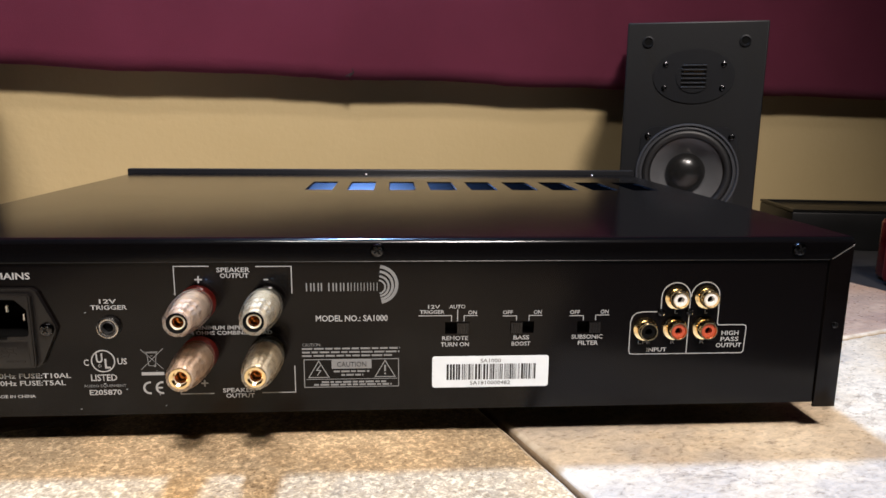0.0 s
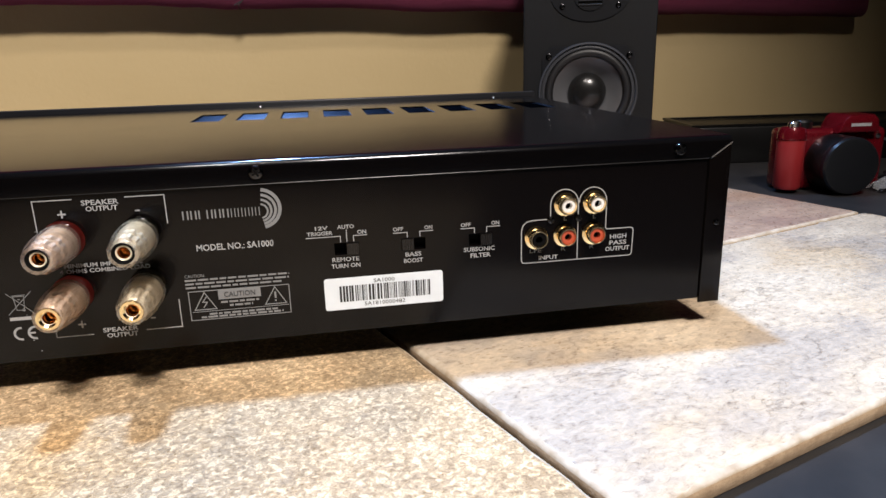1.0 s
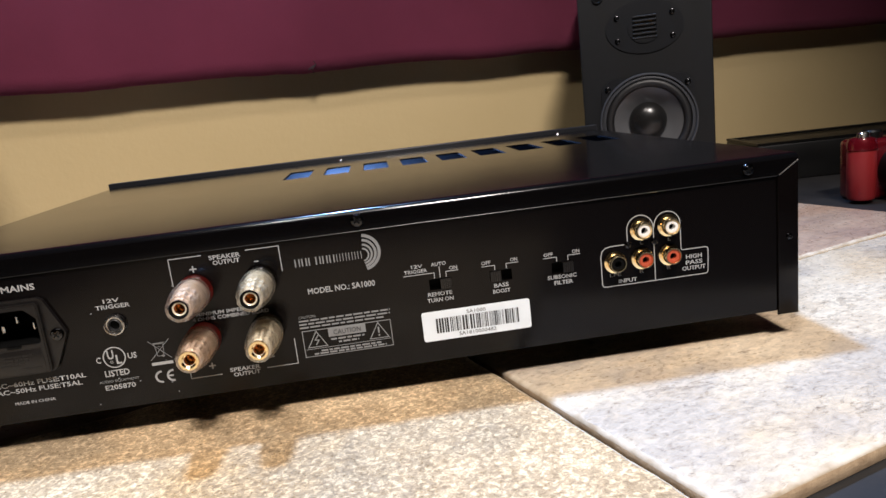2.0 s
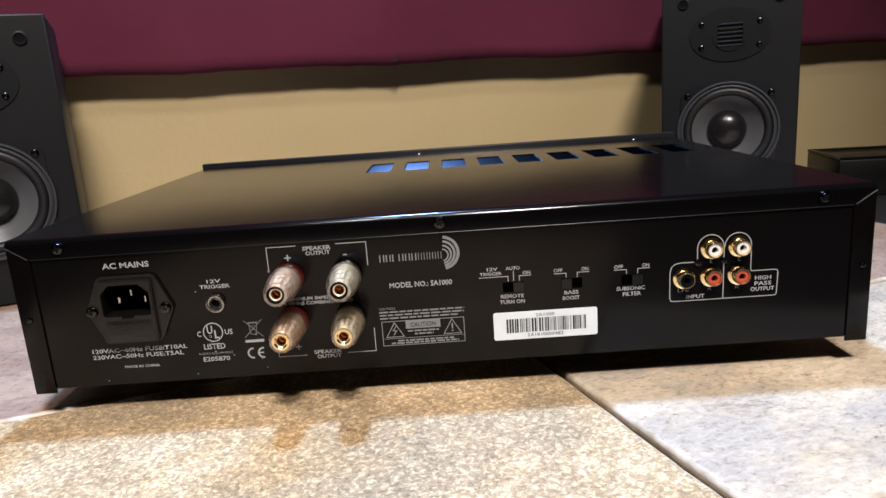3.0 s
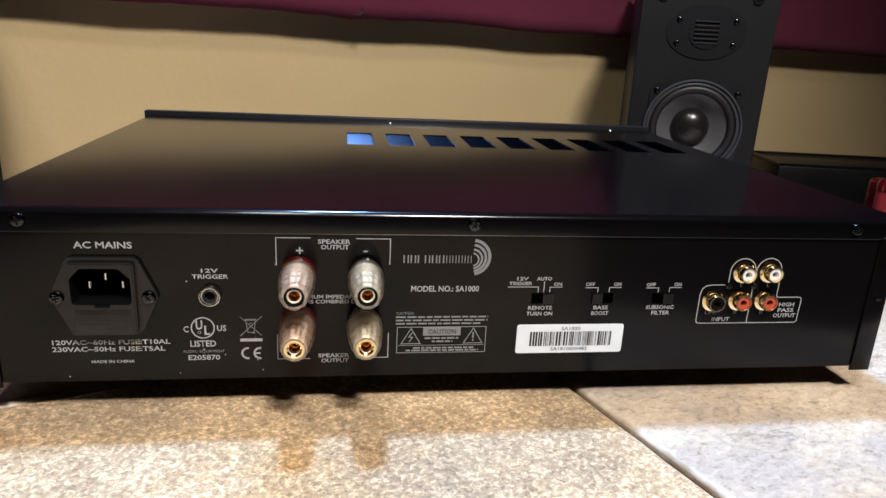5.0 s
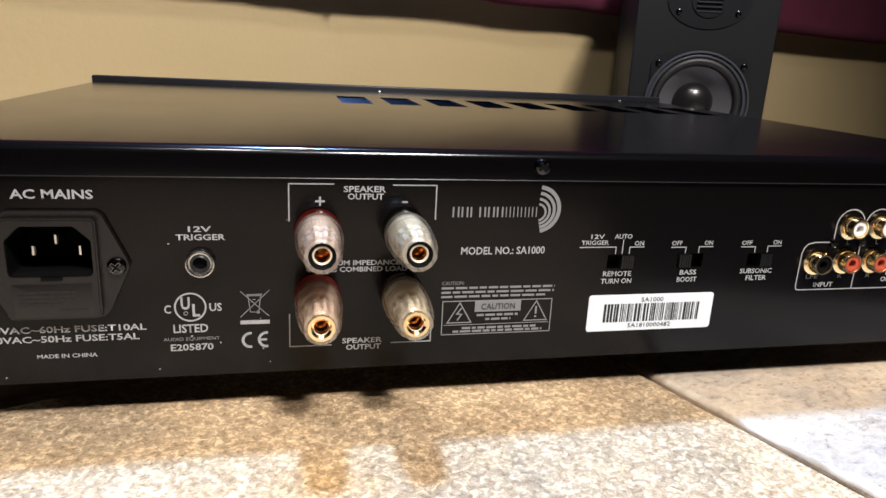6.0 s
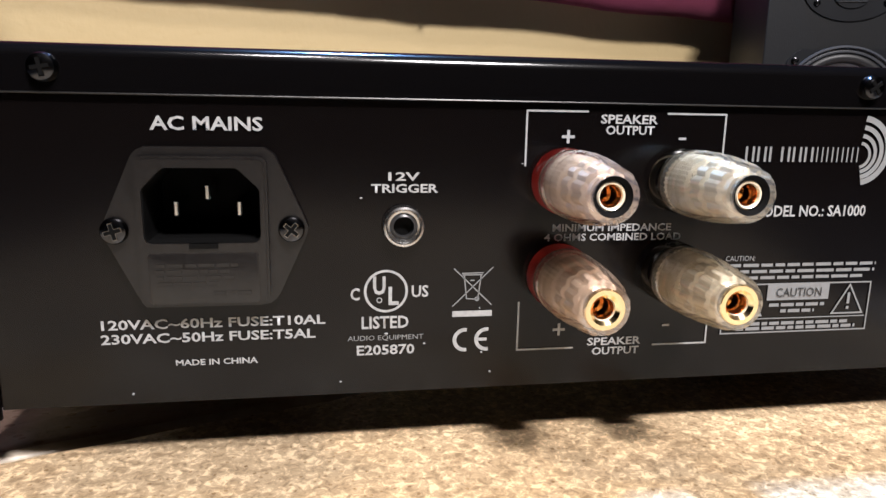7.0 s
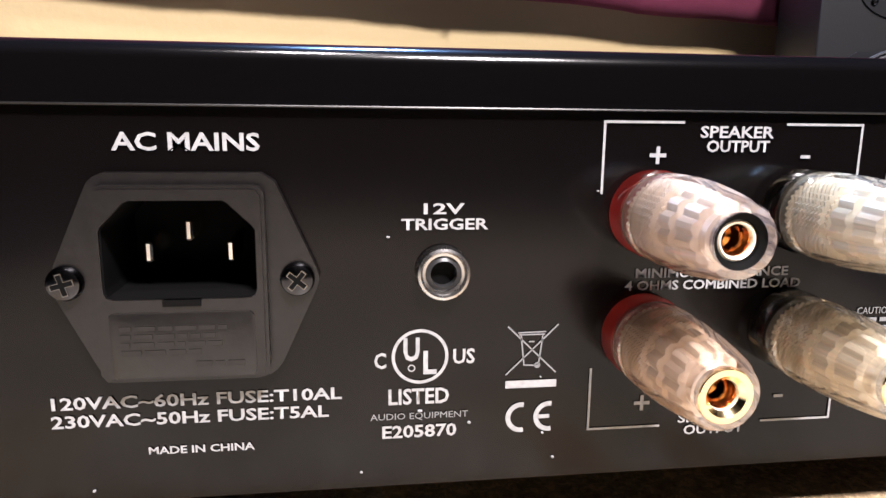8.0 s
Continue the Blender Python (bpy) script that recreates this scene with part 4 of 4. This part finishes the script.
def rounded_48(half, tz):
    """48 points round a square with soft corners."""
    out = []
    for k in range(48):
        a = 2 * math.pi * k / 48
        c, s = math.cos(a), math.sin(a)
        r = half * min(1.28, 1 / max(abs(c), abs(s)))
        out.append((r * c, tz + r * s))
    return out


loudspeaker(pose(0.3085, 0.3970, 0.0014, 0, 0, -19.0) @ Matrix.Scale(1.02, 4), "black bookshelf loudspeaker with grey cone, behind the amplifier")
loudspeaker(pose(-0.3734, 0.2259, 0.0014, 0, 0, 25), "black bookshelf loudspeaker standing on tiles beside the amplifier")


# ---- black case, camera, strap and film ----
def flat_case():
    case = thing("flat_case", "flat black glossy case lying on the table", "case", pose(0.490, 0.500, -0.0088, 0, 0, -8))
    b = bmesh.new()
    soft_box(b, 0.0, 0.36, 0.0, 0.105, 0.0, 0.0455, 0.0015)
    part("body", b, GLOSS_BOX, case)
    b = bmesh.new()
    for q in ((0.0, 0.36, 0.0, 0.006), (0.0, 0.36, 0.099, 0.105), (0.0, 0.006, 0.006, 0.099), (0.354, 0.36, 0.006, 0.099)):
        box(b, *q, 0.0460, 0.0490)
    part("rim", b, GLOSS_BOX, case)


flat_case()


def compact_camera():
    cam_thing = thing("bridge_camera", "red bridge camera with black lens cap standing on the black table", "camera", pose(0.537, 0.322, -0.0088, 0, 0, -6))
    b = bmesh.new()
    soft_box(b, -0.047, 0.060, -0.006, 0.026, 0.0, 0.062, 0.006, 4)
    part("body", b, RED_BODY, cam_thing, "metallic red body")
    b = bmesh.new()
    lathe(b, [(0, 0.0), (0.0115, 0.0), (0.0132, 0.003), (0.0132, 0.047), (0.0122, 0.0515), (0, 0.0520)], 36)
    g = part("grip", b, RED_GRIP, cam_thing, "red rubber hand grip")
    g.matrix_local = pose(-0.0435, -0.010, 0.004, 90, 0, 0)
    b = bmesh.new()
    lathe(b, [(0.0137, 0.050), (0.0137, 0.056), (0.0120, 0.0605), (0.0080, 0.0620), (0, 0.0620)], 36)
    t = part("grip_top", b, RED_BODY, cam_thing)
    t.matrix_local = pose(-0.0435, -0.010, 0.004, 90, 0, 0)
    b = bmesh.new()
    lathe(b, [(0.0058, 0.0620), (0.0058, 0.0655), (0.0045, 0.067), (0, 0.067)], 24)
    t = part("shutter_button", b, CHROME, cam_thing, "chrome shutter button")
    t.matrix_local = pose(-0.0435, -0.012, 0.004, 90, 0, 0)
    b = bmesh.new()
    pts = [(0.002, 0.058), (0.046, 0.058), (0.043, 0.072), (0.039, 0.0755), (0.013, 0.0755), (0.008, 0.072)]
    slab(b, pts, -0.015, 0.018, 0.003)
    part("flash_hump", b, RED_BODY, cam_thing)
    b = bmesh.new()
    box(b, 0.0140, 0.0350, -0.0153, -0.0149, 0.0645, 0.0675)
    part("mark_bar", b, PRINT, cam_thing, smooth=0)
    b = bmesh.new()
    lathe(b, [(0.0100, 0.0), (0.0100, 0.008), (0.0085, 0.010), (0, 0.010)], 30)
    t = part("mode_dial", b, GLOSS_BOX, cam_thing)
    t.matrix_local = pose(-0.022, 0.010, 0.060, 90, 0, 0)
    b = bmesh.new()
    lathe(b, [(0.0280, -0.004), (0.0280, -0.030), (0.0265, -0.034)], 56, (0.003, 0, 0.0290))
    part("lens_barrel", b, GLOSS_BOX, cam_thing)
    b = bmesh.new()
    lathe(b, [(0.0278, -0.033), (0.0282, -0.038), (0.0270, -0.0405), (0.0245, -0.0412), (0, -0.0412)], 56, (0.003, 0, 0.0290))
    part("lens_cap", b, DRIVER, cam_thing, "black lens cap")
    for x in (-0.030, 0.050):
        b = bmesh.new()
        lathe(b, [(0.003, -0.006), (0.0025, -0.0072), (0, -0.0076)], 16, (x, 0, 0.0535))
        part("front_lamp", b, COPPER if x < 0 else CHROME, cam_thing)


compact_camera()


def strap_and_film():
    b = bmesh.new()
    pts = []
    for k in range(40):
        a = k / 39
        pts.append((0.580 + 0.10 * a + 0.02 * math.sin(7 * a), 0.33 + 0.03 * math.sin(9 * a), -0.003 + 0.045 * math.sin(math.pi * min(1, a * 1.6)) * (1 - 0.5 * a)))
    sweep(b, pts, 0.006, 8, 0.25)
    tagged(part("camera_strap", b, CABLE), "coiled black webbing strap beside the red camera", "strap")
    b = bmesh.new()
    n = 22
    g = []
    for i in range(n):
        for j in range(n):
            u, v = i / (n - 1), j / (n - 1)
            z = -0.0085 + 0.024 * (1 - abs(2 * v - 1)) * abs(noise.noise((u * 5, v * 5, 4))) * 1.6 + 0.004 * abs(noise.noise((u * 17, v * 17, 1)))
            g.append(b.verts.new((0.575 + 0.12 * u + 0.01 * noise.noise((u * 6, v * 6, 9)), 0.262 + 0.05 * v, z)))
    for i in range(n - 1):
        for j in range(n - 1):
            b.faces.new((g[i * n + j], g[(i + 1) * n + j], g[(i + 1) * n + j + 1], g[i * n + j + 1]))
    tagged(part("plastic_wrap", b, FILM, smooth=0), "crumpled clear plastic wrap lying on the black table", "wrap")


strap_and_film()
